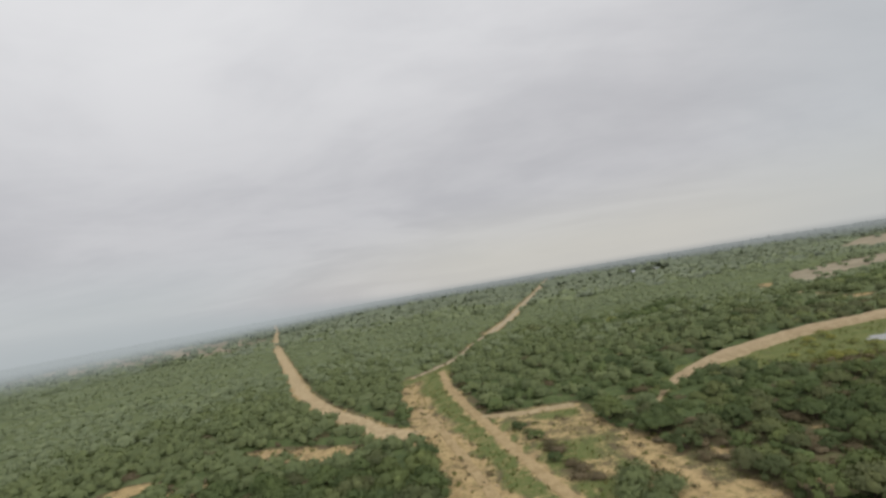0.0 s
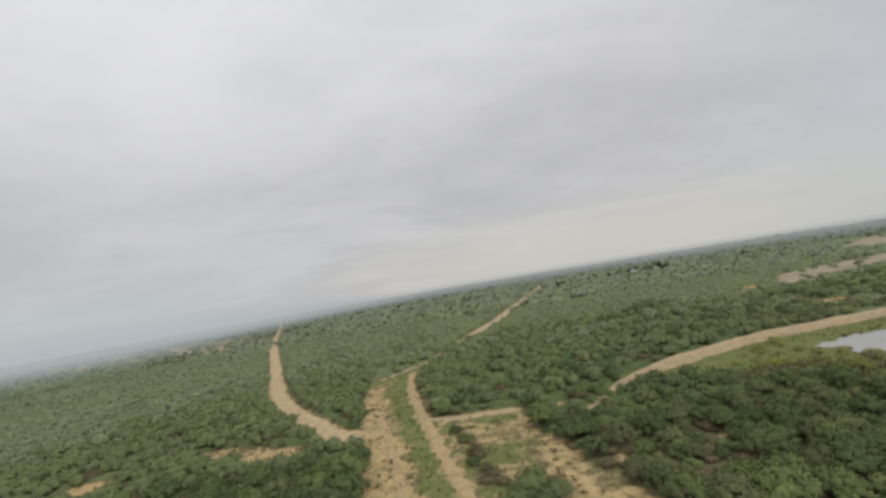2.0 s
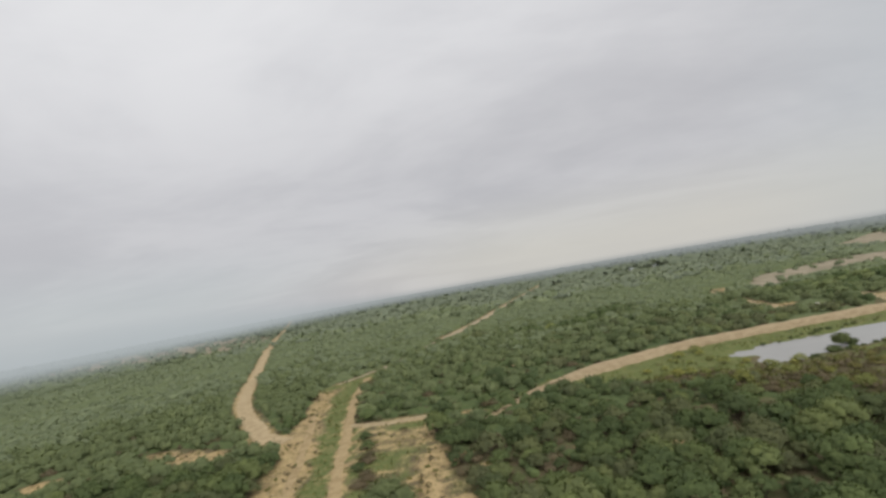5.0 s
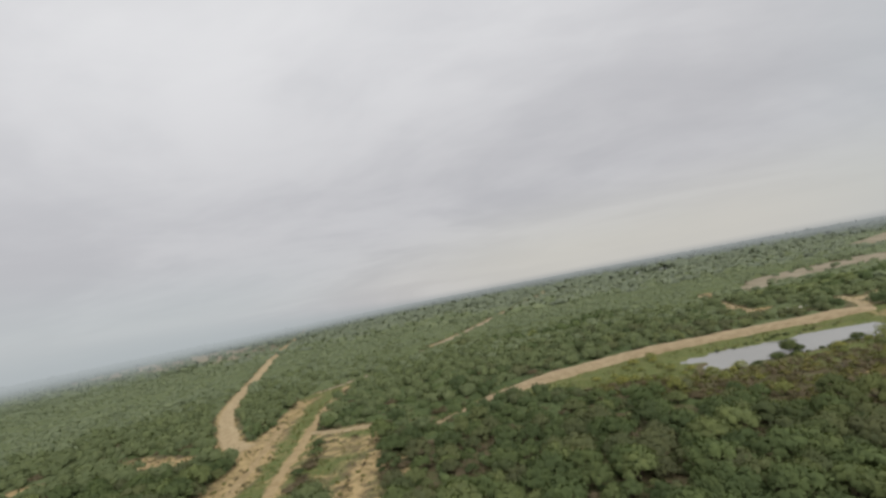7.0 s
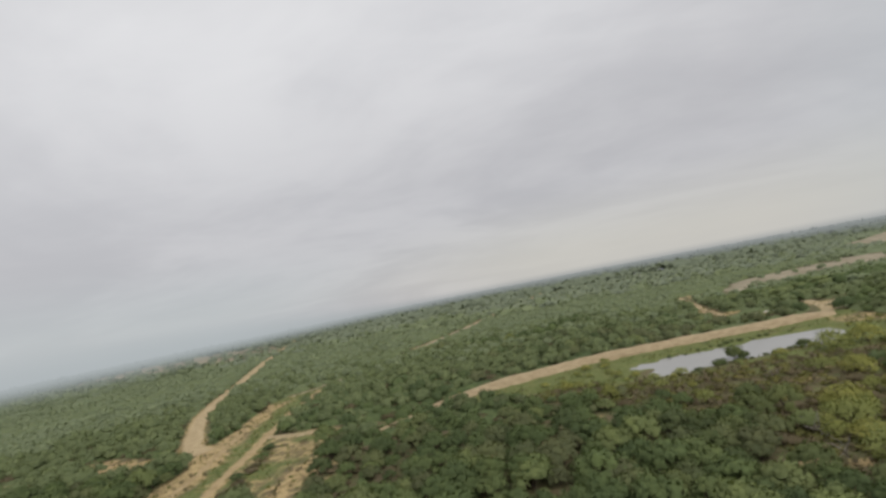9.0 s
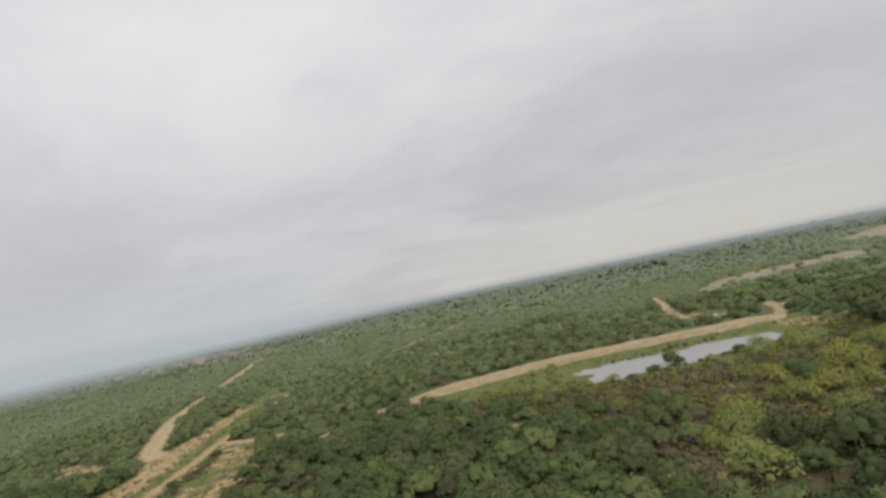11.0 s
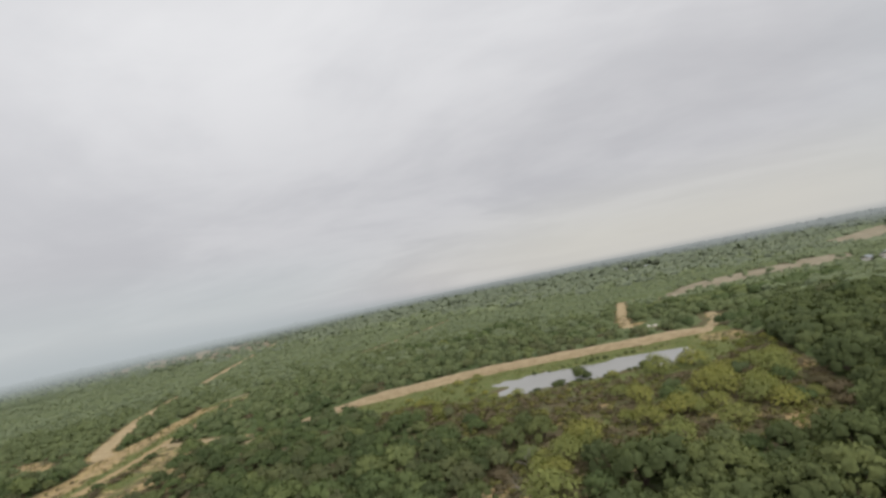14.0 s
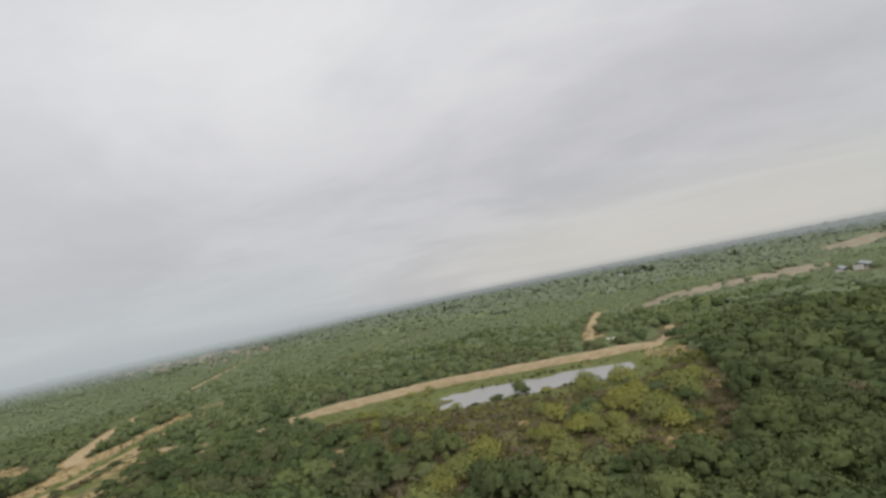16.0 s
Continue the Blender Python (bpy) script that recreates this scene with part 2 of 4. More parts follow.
def bump(g, shader, height, strength, distance):
    n = g.node("ShaderNodeBump")
    n.inputs["Strength"].default_value, n.inputs["Distance"].default_value = strength, distance
    g.put(n.inputs["Height"], height)
    g.put(shader.inputs["Normal"], n.outputs[0])


def ground_material():
    m, g, s = material("brush_soil")
    where = g.node("ShaderNodeNewGeometry").outputs["Position"]
    broad, mid, grain = g.noise(where, 0.035, 3), g.noise(where, 0.42, 5, 0.65, 0.4), g.noise(where, 2.6, 4, 0.7)
    litter = g.mix(g.span(mid, 0.35, 0.65), (0.135, 0.105, 0.062), (0.115, 0.128, 0.055))
    litter = g.mix(g.span(grain, 0.5, 0.75), litter, (0.19, 0.155, 0.095))
    sand = g.mix(g.span(mid, 0.3, 0.7), (0.370, 0.268, 0.130), (0.490, 0.368, 0.188))
    sand = g.mix(g.math("MULTIPLY", g.span(grain, 0.52, 0.72), 0.55), sand, (0.24, 0.175, 0.095))
    sand = g.mix(g.math("MULTIPLY", g.span(g.noise(where, 1.15, 3, 0.6, 0.3), 0.53, 0.64), 0.7), sand, (0.170, 0.160, 0.064))
    sand = g.mix(g.math("MULTIPLY", g.span(broad, 0.45, 0.7), 0.35), sand, (0.40, 0.29, 0.17))
    grass = g.mix(g.span(mid, 0.3, 0.7), (0.100, 0.138, 0.041), (0.146, 0.166, 0.057))
    grass = g.mix(g.math("MULTIPLY", g.span(grain, 0.45, 0.72), 0.6), grass, (0.27, 0.215, 0.115))
    ragged = g.math("MULTIPLY_ADD", g.math("SUBTRACT", mid, 0.5), 1.7, g.math("MULTIPLY", g.math("SUBTRACT", grain, 0.5), 1.3))
    base = g.mix(g.span(g.math("ADD", g.value("grass"), ragged), 0.22, 0.78), litter, grass)
    base = g.mix(g.span(g.math("ADD", g.value("sand"), ragged), 0.22, 0.80), base, sand)
    stubble = g.mix(g.span(g.noise(where, 0.09, 4, 0.6), 0.4, 0.65), (0.265, 0.228, 0.158), (0.350, 0.305, 0.222))
    base = g.mix(g.span(g.math("MULTIPLY_ADD", ragged, 0.35, g.value("field")), 0.25, 0.65), base, stubble)
    g.put(s.inputs["Base Color"], base)
    s.inputs["Roughness"].default_value = 0.95
    s.inputs["Specular IOR Level"].default_value = 0.15
    bump(g, s, g.math("MULTIPLY_ADD", grain, 0.5, mid), 0.8, 0.25)
    return m


def track_material(name, light, dark, stain, stretch=1.0, fine=0.55):
    m, g, s = material(name)
    long = g.node("ShaderNodeMapping")
    g.put(long.inputs[0], g.node("ShaderNodeNewGeometry").outputs["Position"])
    long.inputs["Scale"].default_value = (1 / stretch, 1.0, 1.0)
    where = long.outputs[0]
    mid, grain = g.noise(where, fine, 6, 0.7, 0.5), g.noise(where, 4 * fine, 4, 0.7)
    base = g.mix(g.span(mid, 0.38, 0.62), dark, light)
    base = g.mix(g.math("MULTIPLY", g.span(grain, 0.55, 0.75), 0.6), base, stain)
    g.put(s.inputs["Base Color"], base)
    s.inputs["Roughness"].default_value = 0.95
    s.inputs["Specular IOR Level"].default_value = 0.15
    bump(g, s, g.math("MULTIPLY_ADD", grain, 0.5, mid), 0.7, 0.2)
    return m


def leaf_material(name, tones, rough=0.75, shine=0.06):
    """Leaves: the tone runs from plant to plant, and a little within one plant."""
    m, g, s = material(name)
    where = g.node("ShaderNodeNewGeometry").outputs["Position"]
    pick = g.math("FRACT", g.math("ADD", g.value("tone"), g.node("ShaderNodeObjectInfo").outputs["Random"]))
    ramp = g.node("ShaderNodeValToRGB")
    ramp.color_ramp.elements[0].color = (*tones[0], 1)
    ramp.color_ramp.elements[1].color = (*tones[-1], 1)
    for k, c in enumerate(tones[1:-1]):
        ramp.color_ramp.elements.new((k + 1) / (len(tones) - 1)).color = (*c, 1)
    g.put(ramp.inputs[0], pick)
    patch = g.noise(where, 0.9, 3, 0.6)
    col = g.mix(g.math("MULTIPLY", g.span(patch, 0.45, 0.75), 0.35), ramp.outputs[0], g.mix(1.0, ramp.outputs[0], (1.55, 1.38, 1.2), "MULTIPLY"))
    col = g.mix(g.math("MULTIPLY", g.span(g.value("spark"), 0.35, 0.95), 0.36), col, g.mix(1.0, ramp.outputs[0], (1.75, 1.68, 1.45), "MULTIPLY"))
    g.put(s.inputs["Base Color"], col)
    s.inputs["Roughness"].default_value = rough
    s.inputs["Specular IOR Level"].default_value = shine
    thin, both = g.node("ShaderNodeBsdfTranslucent"), g.node("ShaderNodeMixShader")
    g.put(thin.inputs[0], g.mix(1.0, col, (1.0, 1.0, 0.7), "MULTIPLY"))
    both.inputs[0].default_value = 0.22
    g.put(both.inputs[1], s.outputs[0])
    g.put(both.inputs[2], thin.outputs[0])
    g.put(g.tree.nodes["Material Output"].inputs[0], both.outputs[0])
    return m


def plain(name, colour, rough=0.7, metal=0.0, scale=3.0, wear=0.25):
    m, g, s = material(name)
    where = g.node("ShaderNodeNewGeometry").outputs["Position"]
    stain = g.noise(where, scale, 5, 0.65)
    g.put(s.inputs["Base Color"], g.mix(g.math("MULTIPLY", g.span(stain, 0.45, 0.75), wear), colour, tuple(c * 0.45 for c in colour)))
    s.inputs["Roughness"].default_value, s.inputs["Metallic"].default_value = rough, metal
    bump(g, s, stain, 0.3, 0.02)
    return m


def water_material():
    m, g, s = material("pond_water")
    where = g.node("ShaderNodeNewGeometry").outputs["Position"]
    g.put(s.inputs["Base Color"], g.mix(g.noise(where, 0.12, 3), (0.27, 0.27, 0.25), (0.33, 0.325, 0.30)))
    s.inputs["Roughness"].default_value = 0.06
    s.inputs["IOR"].default_value = 1.333
    bump(g, s, g.noise(where, 1.6, 3), 0.03, 0.05)
    return m


SOIL = ground_material()
SAND = track_material("pale_sand_track", (0.44, 0.355, 0.220), (0.34, 0.262, 0.148), (0.21, 0.168, 0.092))
CHALKY = track_material("pale_chalky_track", (0.49, 0.385, 0.235), (0.380, 0.290, 0.166), (0.215, 0.178, 0.092))
# sand of the far road, with distance haze put into its colour
HAZED_TRACK = track_material("hazed_sand_track", (0.45, 0.375, 0.262), (0.36, 0.295, 0.198), (0.215, 0.195, 0.120))
TRODDEN = track_material("trodden_brown_sand", (0.43, 0.325, 0.180), (0.33, 0.245, 0.128), (0.20, 0.155, 0.078))
DAM_EARTH = track_material("dry_grass_on_dam", (0.43, 0.338, 0.215), (0.325, 0.250, 0.150), (0.200, 0.170, 0.090), 3.0, 1.3)
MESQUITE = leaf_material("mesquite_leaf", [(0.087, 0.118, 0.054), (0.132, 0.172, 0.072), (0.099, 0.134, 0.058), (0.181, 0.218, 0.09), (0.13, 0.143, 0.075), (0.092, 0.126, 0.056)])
# leaf colour darkened to bring down the tall woods; oak is only assumed
DARKLEAF = leaf_material("dark_leaf", [(0.079, 0.102, 0.049), (0.115, 0.142, 0.059), (0.09, 0.114, 0.053), (0.152, 0.177, 0.073), (0.1, 0.126, 0.056)])
# light leaf of the clearing's trees, also brush lightened to imitate haze
LIGHT_HAZED = leaf_material("light_hazed_leaf", [(0.142, 0.176, 0.086), (0.165, 0.199, 0.097), (0.151, 0.186, 0.09), (0.174, 0.209, 0.101)])
# haze put into the base colour: ever greyer leaves for farther brush
HAZED_LEAF = leaf_material("hazed_leaf", [(0.190, 0.230, 0.132), (0.207, 0.247, 0.143), (0.197, 0.237, 0.137), (0.215, 0.255, 0.148)])
HAZED_FAR = leaf_material("hazed_far_leaf", [(0.208, 0.245, 0.170), (0.222, 0.259, 0.181), (0.214, 0.251, 0.175), (0.230, 0.267, 0.187)])
HAZED_FARTHEST = leaf_material("hazed_farthest_leaf", [(0.205, 0.240, 0.200), (0.222, 0.256, 0.216)])
HUISACHE = leaf_material("huisache_leaf", [(0.27, 0.286, 0.092), (0.231, 0.259, 0.095), (0.298, 0.298, 0.09), (0.218, 0.243, 0.092)])
GREY_TWIG = leaf_material("dry_twigs", [(0.130, 0.108, 0.066), (0.175, 0.146, 0.092), (0.118, 0.106, 0.058)], 0.85, 0.1)
BARK = plain("bark", (0.10, 0.075, 0.055), 0.9, 0, 6.0, 0.4)
DEADWOOD = plain("bleached_deadwood", (0.24, 0.215, 0.18), 0.85, 0, 6.0, 0.4)
BLADE = leaf_material("grass_blade", [(0.135, 0.155, 0.04), (0.20, 0.185, 0.068), (0.11, 0.135, 0.035)], 0.7, 0.2)
WHITE_WALL = plain("white_painted_board", (0.74, 0.72, 0.67), 0.7)
TIN = plain("grey_tin_roof", (0.42, 0.45, 0.48), 0.45, 0.6)
DARK = plain("dark_opening", (0.03, 0.03, 0.03), 0.4)
CHALK = plain("pale_chalk", (0.62, 0.58, 0.50), 0.9, 0, 3.0, 0.3)
STONE = plain("pale_clod", (0.42, 0.33, 0.21), 0.95, 0, 4.0, 0.4)


# ---------------------------------------------------------------- mesh helpers
def mesh_of(name, verts, faces, mat, floats=(), smooth=False, normals=None):
    """A mesh from arrays: vertices (n, 3), faces (m, 3 or 4), and values by point."""
    verts, faces = np.asarray(verts, np.float32), np.asarray(faces, np.int32)
    me = bpy.data.meshes.new(name)
    me.vertices.add(len(verts))
    me.vertices.foreach_set("co", verts.ravel())
    k = faces.shape[1]
    me.loops.add(faces.size)
    me.loops.foreach_set("vertex_index", faces.ravel())
    me.polygons.add(len(faces))
    me.polygons.foreach_set("loop_start", np.arange(0, faces.size, k, dtype=np.int32))
    me.polygons.foreach_set("use_smooth", np.full(len(faces), smooth))
    for key, values in floats:
        me.attributes.new(key, "FLOAT", "POINT").data.foreach_set("value", np.asarray(values, np.float32).ravel())
    me.materials.append(mat)
    me.update(calc_edges=True)
    if normals is not None:
        me.normals_split_custom_set_from_vertices(np.asarray(normals, np.float32))
    return me


def under(ob, parent):
    ob.parent = parent
    return ob


def grid_faces(rows, cols):
    i, j = np.meshgrid(np.arange(rows - 1), np.arange(cols - 1), indexing="ij")
    a = (i * cols + j).ravel()
    return np.stack([a, a + 1, a + cols + 1, a + cols], 1)


def spread(a, b, dense, far_low, far_high, growth=1.22):
    """Even steps from a to b, then ever wider ones out to the far ends."""
    core = list(np.arange(a, b + 1e-6, dense))
    s, v, high = dense, b, []
    while v < far_high:
        s *= growth
        v += s
        high.append(min(v, far_high))
    s, v, low = dense, a, []
    while v > far_low:
        s *= growth
        v -= s
        low.append(max(v, far_low))
    return np.array(low[::-1] + core + high)


# ---------------------------------------------------------------- ground, tracks, dam, pond
def build_ground():
    xs, ys = spread(-110, 240, 1.3, -4800, 4800, 1.10), spread(30, 230, 1.3, -2600, 4800, 1.08)
    y, x = np.meshgrid(ys, xs, indexing="ij")
    sand, grass = surface(x, y)
    z = terrain(x, y)
    me = mesh_of("ground", np.stack([x, y, z], -1).reshape(-1, 3), grid_faces(len(ys), len(xs)), SOIL, (("sand", sand), ("grass", grass), ("field", stubble_field(x, y))), True)
    return tagged(new("ground", me), "flat dry brushland soil with sand and grass", "ground", kind="structure")


def along(line, pace):
    """Points and sideways directions along a line with its corners rounded."""
    p = np.array(line, float)
    for _ in range(3):
        p = np.vstack([p[:1], np.stack([0.75 * p[:-1] + 0.25 * p[1:], 0.25 * p[:-1] + 0.75 * p[1:]], 1).reshape(-1, 2), p[-1:]])
    d = np.r_[0, np.cumsum(np.hypot(*np.diff(p, axis=0).T))]
    at = np.linspace(0, d[-1], max(4, int(d[-1] / pace)))
    q = np.stack([np.interp(at, d, p[:, 0]), np.interp(at, d, p[:, 1])], 1)
    t = np.gradient(q, axis=0)
    t /= np.linalg.norm(t, axis=1)[:, None]
    return q, np.stack([t[:, 1], -t[:, 0]], 1), at


def track(name, label, line, half, seed, mat=SAND, pace=1.6):
    """A worn track: two wheel ruts, a raised middle, and a ragged edge that runs out into the soil."""
    q, side, at = along(line, pace)
    u = np.array([-1.25, -1.0, -0.72, -0.5, -0.25, 0, 0.25, 0.5, 0.72, 1.0, 1.25])
    lift = np.array([-0.22, -0.02, 0.07, 0.02, 0.06, 0.09, 0.06, 0.02, 0.07, -0.02, -0.22]) * min(1.0, half / 2.2)
    width = half * (0.86 + 0.34 * smooth_noise(at, at * 0, 7, seed))
    edge = 1 + 0.60 * (smooth_noise(at[:, None] + 0 * u, u * 40, 2.3, seed + 3) - 0.5) * (np.abs(u) > 0.6)
    off = width[:, None] * u * edge
    x, y = q[:, :1] + side[:, :1] * off, q[:, 1:] + side[:, 1:] * off
    z = terrain(x, y) + lift + 0.05
    me = mesh_of(name, np.stack([x, y, z], -1).reshape(-1, 3), grid_faces(len(q), len(u))[:, ::-1], mat, (), True)
    return tagged(new(name, me), label, "track", kind="structure")


def build_dam():
    q, side, at = along(DAM, 1.0)
    u = np.array([-3.2, -2.5, -1.9, -1.3, -0.6, 0, 0.6, 1.2, 1.8, 2.4, 3.0])
    rise = np.array([-0.5, 0.2, 0.85, 1.5, 1.75, 1.8, 1.7, 1.4, 0.85, 0.2, -0.5])
    ends = step(at, -6, 30) * step(at[-1] - at, -8, 10)
    off = u * (0.28 + 0.72 * ends)[:, None] * (1 + 0.14 * (smooth_noise(at[:, None] + 0 * u, u * 9, 4, 31) - 0.5) + 0.5 * (smooth_noise(at[:, None] + 0 * u, u * 9, 1.6, 35) - 0.5) * (np.abs(u) > 1.5))
    x, y = q[:, :1] + side[:, :1] * off, q[:, 1:] + side[:, 1:] * off
    z = rise * (0.03 + 0.97 * ends)[:, None] + 0.3 * (smooth_noise(x, y, 2.2, 33) - 0.5) + 0.25 * (smooth_noise(x, y, 6, 34) - 0.5)
    me = mesh_of("earth_dam", np.stack([x, y, z], -1).reshape(-1, 3), grid_faces(len(q), len(u))[:, ::-1], DAM_EARTH, (), True)
    return tagged(new("earth_dam", me), "long straw-coloured earth dam beside the pond", "dam", kind="structure")


def build_water():
    xs, ys = np.arange(97, 167, 3.0), np.arange(90, 127, 3.0)
    y, x = np.meshgrid(ys, xs, indexing="ij")
    me = mesh_of("water", np.stack([x, y, 0 * x + WATER], -1).reshape(-1, 3), grid_faces(len(ys), len(xs)), water_material(), (), True)
    return tagged(new("water", me), "still grey pond water mirroring the overcast sky", "pond", kind="structure")


build_ground()
track("road", "pale sandy brushland road with worn edges", WEST_ROAD, 2.4, 41, CHALKY)
track("road", "thin broken track through closing brush", FAR_ROAD[:5], 1.0, 50, HAZED_TRACK)
track("road", "narrow sandy track running off to the horizon", FAR_ROAD[4:], 1.9, 42, HAZED_TRACK)
track("road", "tan vehicle track through the grassy clearing", RUT_ROAD, 0.85, 43, TRODDEN)
track("road", "faint brown wheel track across bare sand", SAND_RUT, 0.8, 49, TRODDEN)
track("road", "short pale sandy cross track", CROSS_ROAD, 1.4, 44)
track("road", "sandy ramp off the end of the dam", DAM_ROAD, 1.3, 45)
track("road", "narrow sandy track among the trees", EAST_ROAD, 1.5, 46)
track("road", "bare sandy strip cut through the brush", SPUR, 1.6, 47, CHALKY)
track("road", "thin trodden path onto the dam", DAM_PATH, 0.6, 48)
build_dam()
build_water()


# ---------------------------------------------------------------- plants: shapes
def leaf_cards(rng, centres, outward, size, slim=0.6, loose=0.4):
    """Small leaf cards: four-sided, facing roughly outward."""
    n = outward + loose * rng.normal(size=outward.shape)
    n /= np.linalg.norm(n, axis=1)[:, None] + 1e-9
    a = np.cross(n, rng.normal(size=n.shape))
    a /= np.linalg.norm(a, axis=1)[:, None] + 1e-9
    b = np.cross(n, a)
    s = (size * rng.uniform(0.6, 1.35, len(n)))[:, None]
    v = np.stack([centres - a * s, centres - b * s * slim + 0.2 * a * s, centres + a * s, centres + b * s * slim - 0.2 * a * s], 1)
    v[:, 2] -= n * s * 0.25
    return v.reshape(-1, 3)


def crown_shape(seed, lobes, count, size, top=1.25, low=0.2, rings=3, sides=8, body=0.86, lift=0.45, stray=1.12, clump=1.0, soft=0.7):
    """A crown of radius about 1: uneven leafy lobes with small leaf cards standing out all over them.
    Gives vertices, faces, a value for each card, normals, and the lobes' middles and sizes."""
    rng = np.random.default_rng(seed)
    ang = rng.uniform(0, 6.283) + np.arange(lobes) * 2.4
    rad = np.sqrt((np.arange(lobes) + 0.15) / lobes) * rng.uniform(0.50, 0.72, lobes) * (1.9 - 0.9 * clump) if lobes > 1 else np.zeros(1)
    r = rng.uniform(0.34, 0.52, lobes) * (1 + 1.1 / lobes) * (clump if lobes > 1 else 0.95)
    cz = low + 0.10 + (top - low) * (0.5 + 0.45 * (1 - clump)) * (1 - rad ** 2) * rng.uniform(0.7, 1.12, lobes)
    hue = rng.uniform(0, 1, lobes)
    c = np.stack([np.cos(ang) * rad, np.sin(ang) * rad, cz], 1)
    v, f, n, spark = [], [], [], []
    squash = np.array([1, 1, min(1.0, (top - low) * 0.75)])
    for k in range(lobes):
        start = sum(len(q) for q in v)
        ring = []
        for i in range(rings + 1):
            e = -0.55 + (i / rings) * 2.12
            for q in range(sides):
                a = 6.283 * (q + 0.5 * (i % 2)) / sides
                ring.append((math.cos(a) * math.cos(e), math.sin(a) * math.cos(e), math.sin(e)))
        ring = np.array(ring)
        v.append(c[k] + ring * (body * r[k] * rng.uniform(0.80, 1.14, len(ring)))[:, None] * squash)
        n.append(ring)
        spark.append(0.75 * hue[k] + rng.uniform(0, 0.15, len(ring)))
        f += [(start + i * sides + q, start + i * sides + (q + 1) % sides, start + (i + 1) * sides + (q + 1) % sides, start + (i + 1) * sides + q)
              for i in range(rings) for q in range(sides)]
    which = rng.choice(lobes, count * 3, p=r ** 2 / (r ** 2).sum())
    d = rng.normal(size=(count * 3, 3))
    d /= np.linalg.norm(d, axis=1)[:, None]
    d[:, 2] = np.where(d[:, 2] < -0.3, -d[:, 2], d[:, 2])
    p = c[which] + d * (r[which] * rng.uniform(0.80, stray, count * 3))[:, None] * squash
    deep = np.zeros(len(p), bool)
    for k in range(lobes):
        deep |= (np.linalg.norm((p - c[k]) / squash, axis=1) < 0.85 * r[k]) & (which != k)
    keep = np.flatnonzero(~deep)[:count]
    start = sum(len(q) for q in v)
    v.append(leaf_cards(rng, p[keep], d[keep], size))
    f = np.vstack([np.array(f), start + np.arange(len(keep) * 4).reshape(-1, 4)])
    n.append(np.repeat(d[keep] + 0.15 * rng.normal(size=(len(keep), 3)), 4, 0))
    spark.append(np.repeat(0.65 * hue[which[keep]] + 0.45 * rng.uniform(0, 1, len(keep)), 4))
    v, n = np.vstack(v), np.vstack(n)
    whole = v - np.array([0, 0, 0.1])
    n = n + soft * whole / (np.linalg.norm(whole, axis=1)[:, None] + 1e-6) + np.array([0, 0, lift])
    return v, f, np.concatenate(spark), n / np.linalg.norm(n, axis=1)[:, None], c, r


def tube(path, radii, sides=5):
    """A tapering tube along points. Gives vertices and faces."""
    p, v, f = [Vector(q) for q in path], [], []
    for k, q in enumerate(p):
        t = (p[min(k + 1, len(p) - 1)] - p[max(k - 1, 0)]).normalized()
        a = t.orthogonal().normalized()
        b = t.cross(a)
        for s in range(sides):
            w = 6.2832 * s / sides
            v.append(q + (a * math.cos(w) + b * math.sin(w)) * radii[k])
    for k in range(len(p) - 1):
        for s in range(sides):
            f.append((k * sides + s, k * sides + (s + 1) % sides, (k + 1) * sides + (s + 1) % sides, (k + 1) * sides + s))
    return v, f


def branch_runs(seed, tips, stem=0.09, fork=0.30, wild=0.08):
    """A short crooked trunk that forks into one limb for each tip: its paths and thicknesses."""
    rng = np.random.default_rng(seed)
    base = Vector((0, 0, -0.06))
    knee = Vector((rng.normal() * 0.05, rng.normal() * 0.05, fork))
    runs = [([base, base.lerp(knee, 0.5) + Vector((0.03, 0.02, 0)), knee], [stem * 1.25, stem, stem * 0.85])]
    for tip in tips:
        tip = Vector(tip)
        mid = knee.lerp(tip, 0.5) + Vector(rng.normal(size=3) * wild)
        runs.append(([knee, mid, tip], [stem * 0.62, stem * 0.38, stem * 0.12]))
    return runs


def branches(seed, tips, stem=0.09, fork=0.30, wild=0.08):
    """Trunk and limbs in one. Vertices and faces."""
    v, f = [], []
    for path, radii in branch_runs(seed, tips, stem, fork, wild):
        a, b = tube(path, radii)
        f += [tuple(i + len(v) for i in q) for q in b]
        v += a
    return np.array(v), np.array(f)


def tree_kind(name, label, category, group, seed, leaf, lobes, count, size, top, low, bark=BARK, body=0.76, lift=0.26, stray=1.34, clump=1.0):
    """One tree of radius about 1: trunk with limbs, and a crown of leafy lobes and leaf cards."""
    cv, cf, spark, cn, c, r = crown_shape(seed, lobes, count, size, top, low, 2, 7, body, lift, stray, clump, 1.25)
    root = tagged(new(name), label, category, group)
    tv, tf = branches(seed + 5, c[np.argsort(-r)[:6]], 0.05, low * 0.8)
    under(new("trunk", mesh_of("trunk", tv, tf, bark, (), True)), root)
    tone = np.full(len(cv), np.random.default_rng(seed).uniform(0, 0.2))
    under(new("crown", mesh_of("crown", cv, cf, leaf, (("tone", tone), ("spark", spark)), True, cn)), root)
    return root


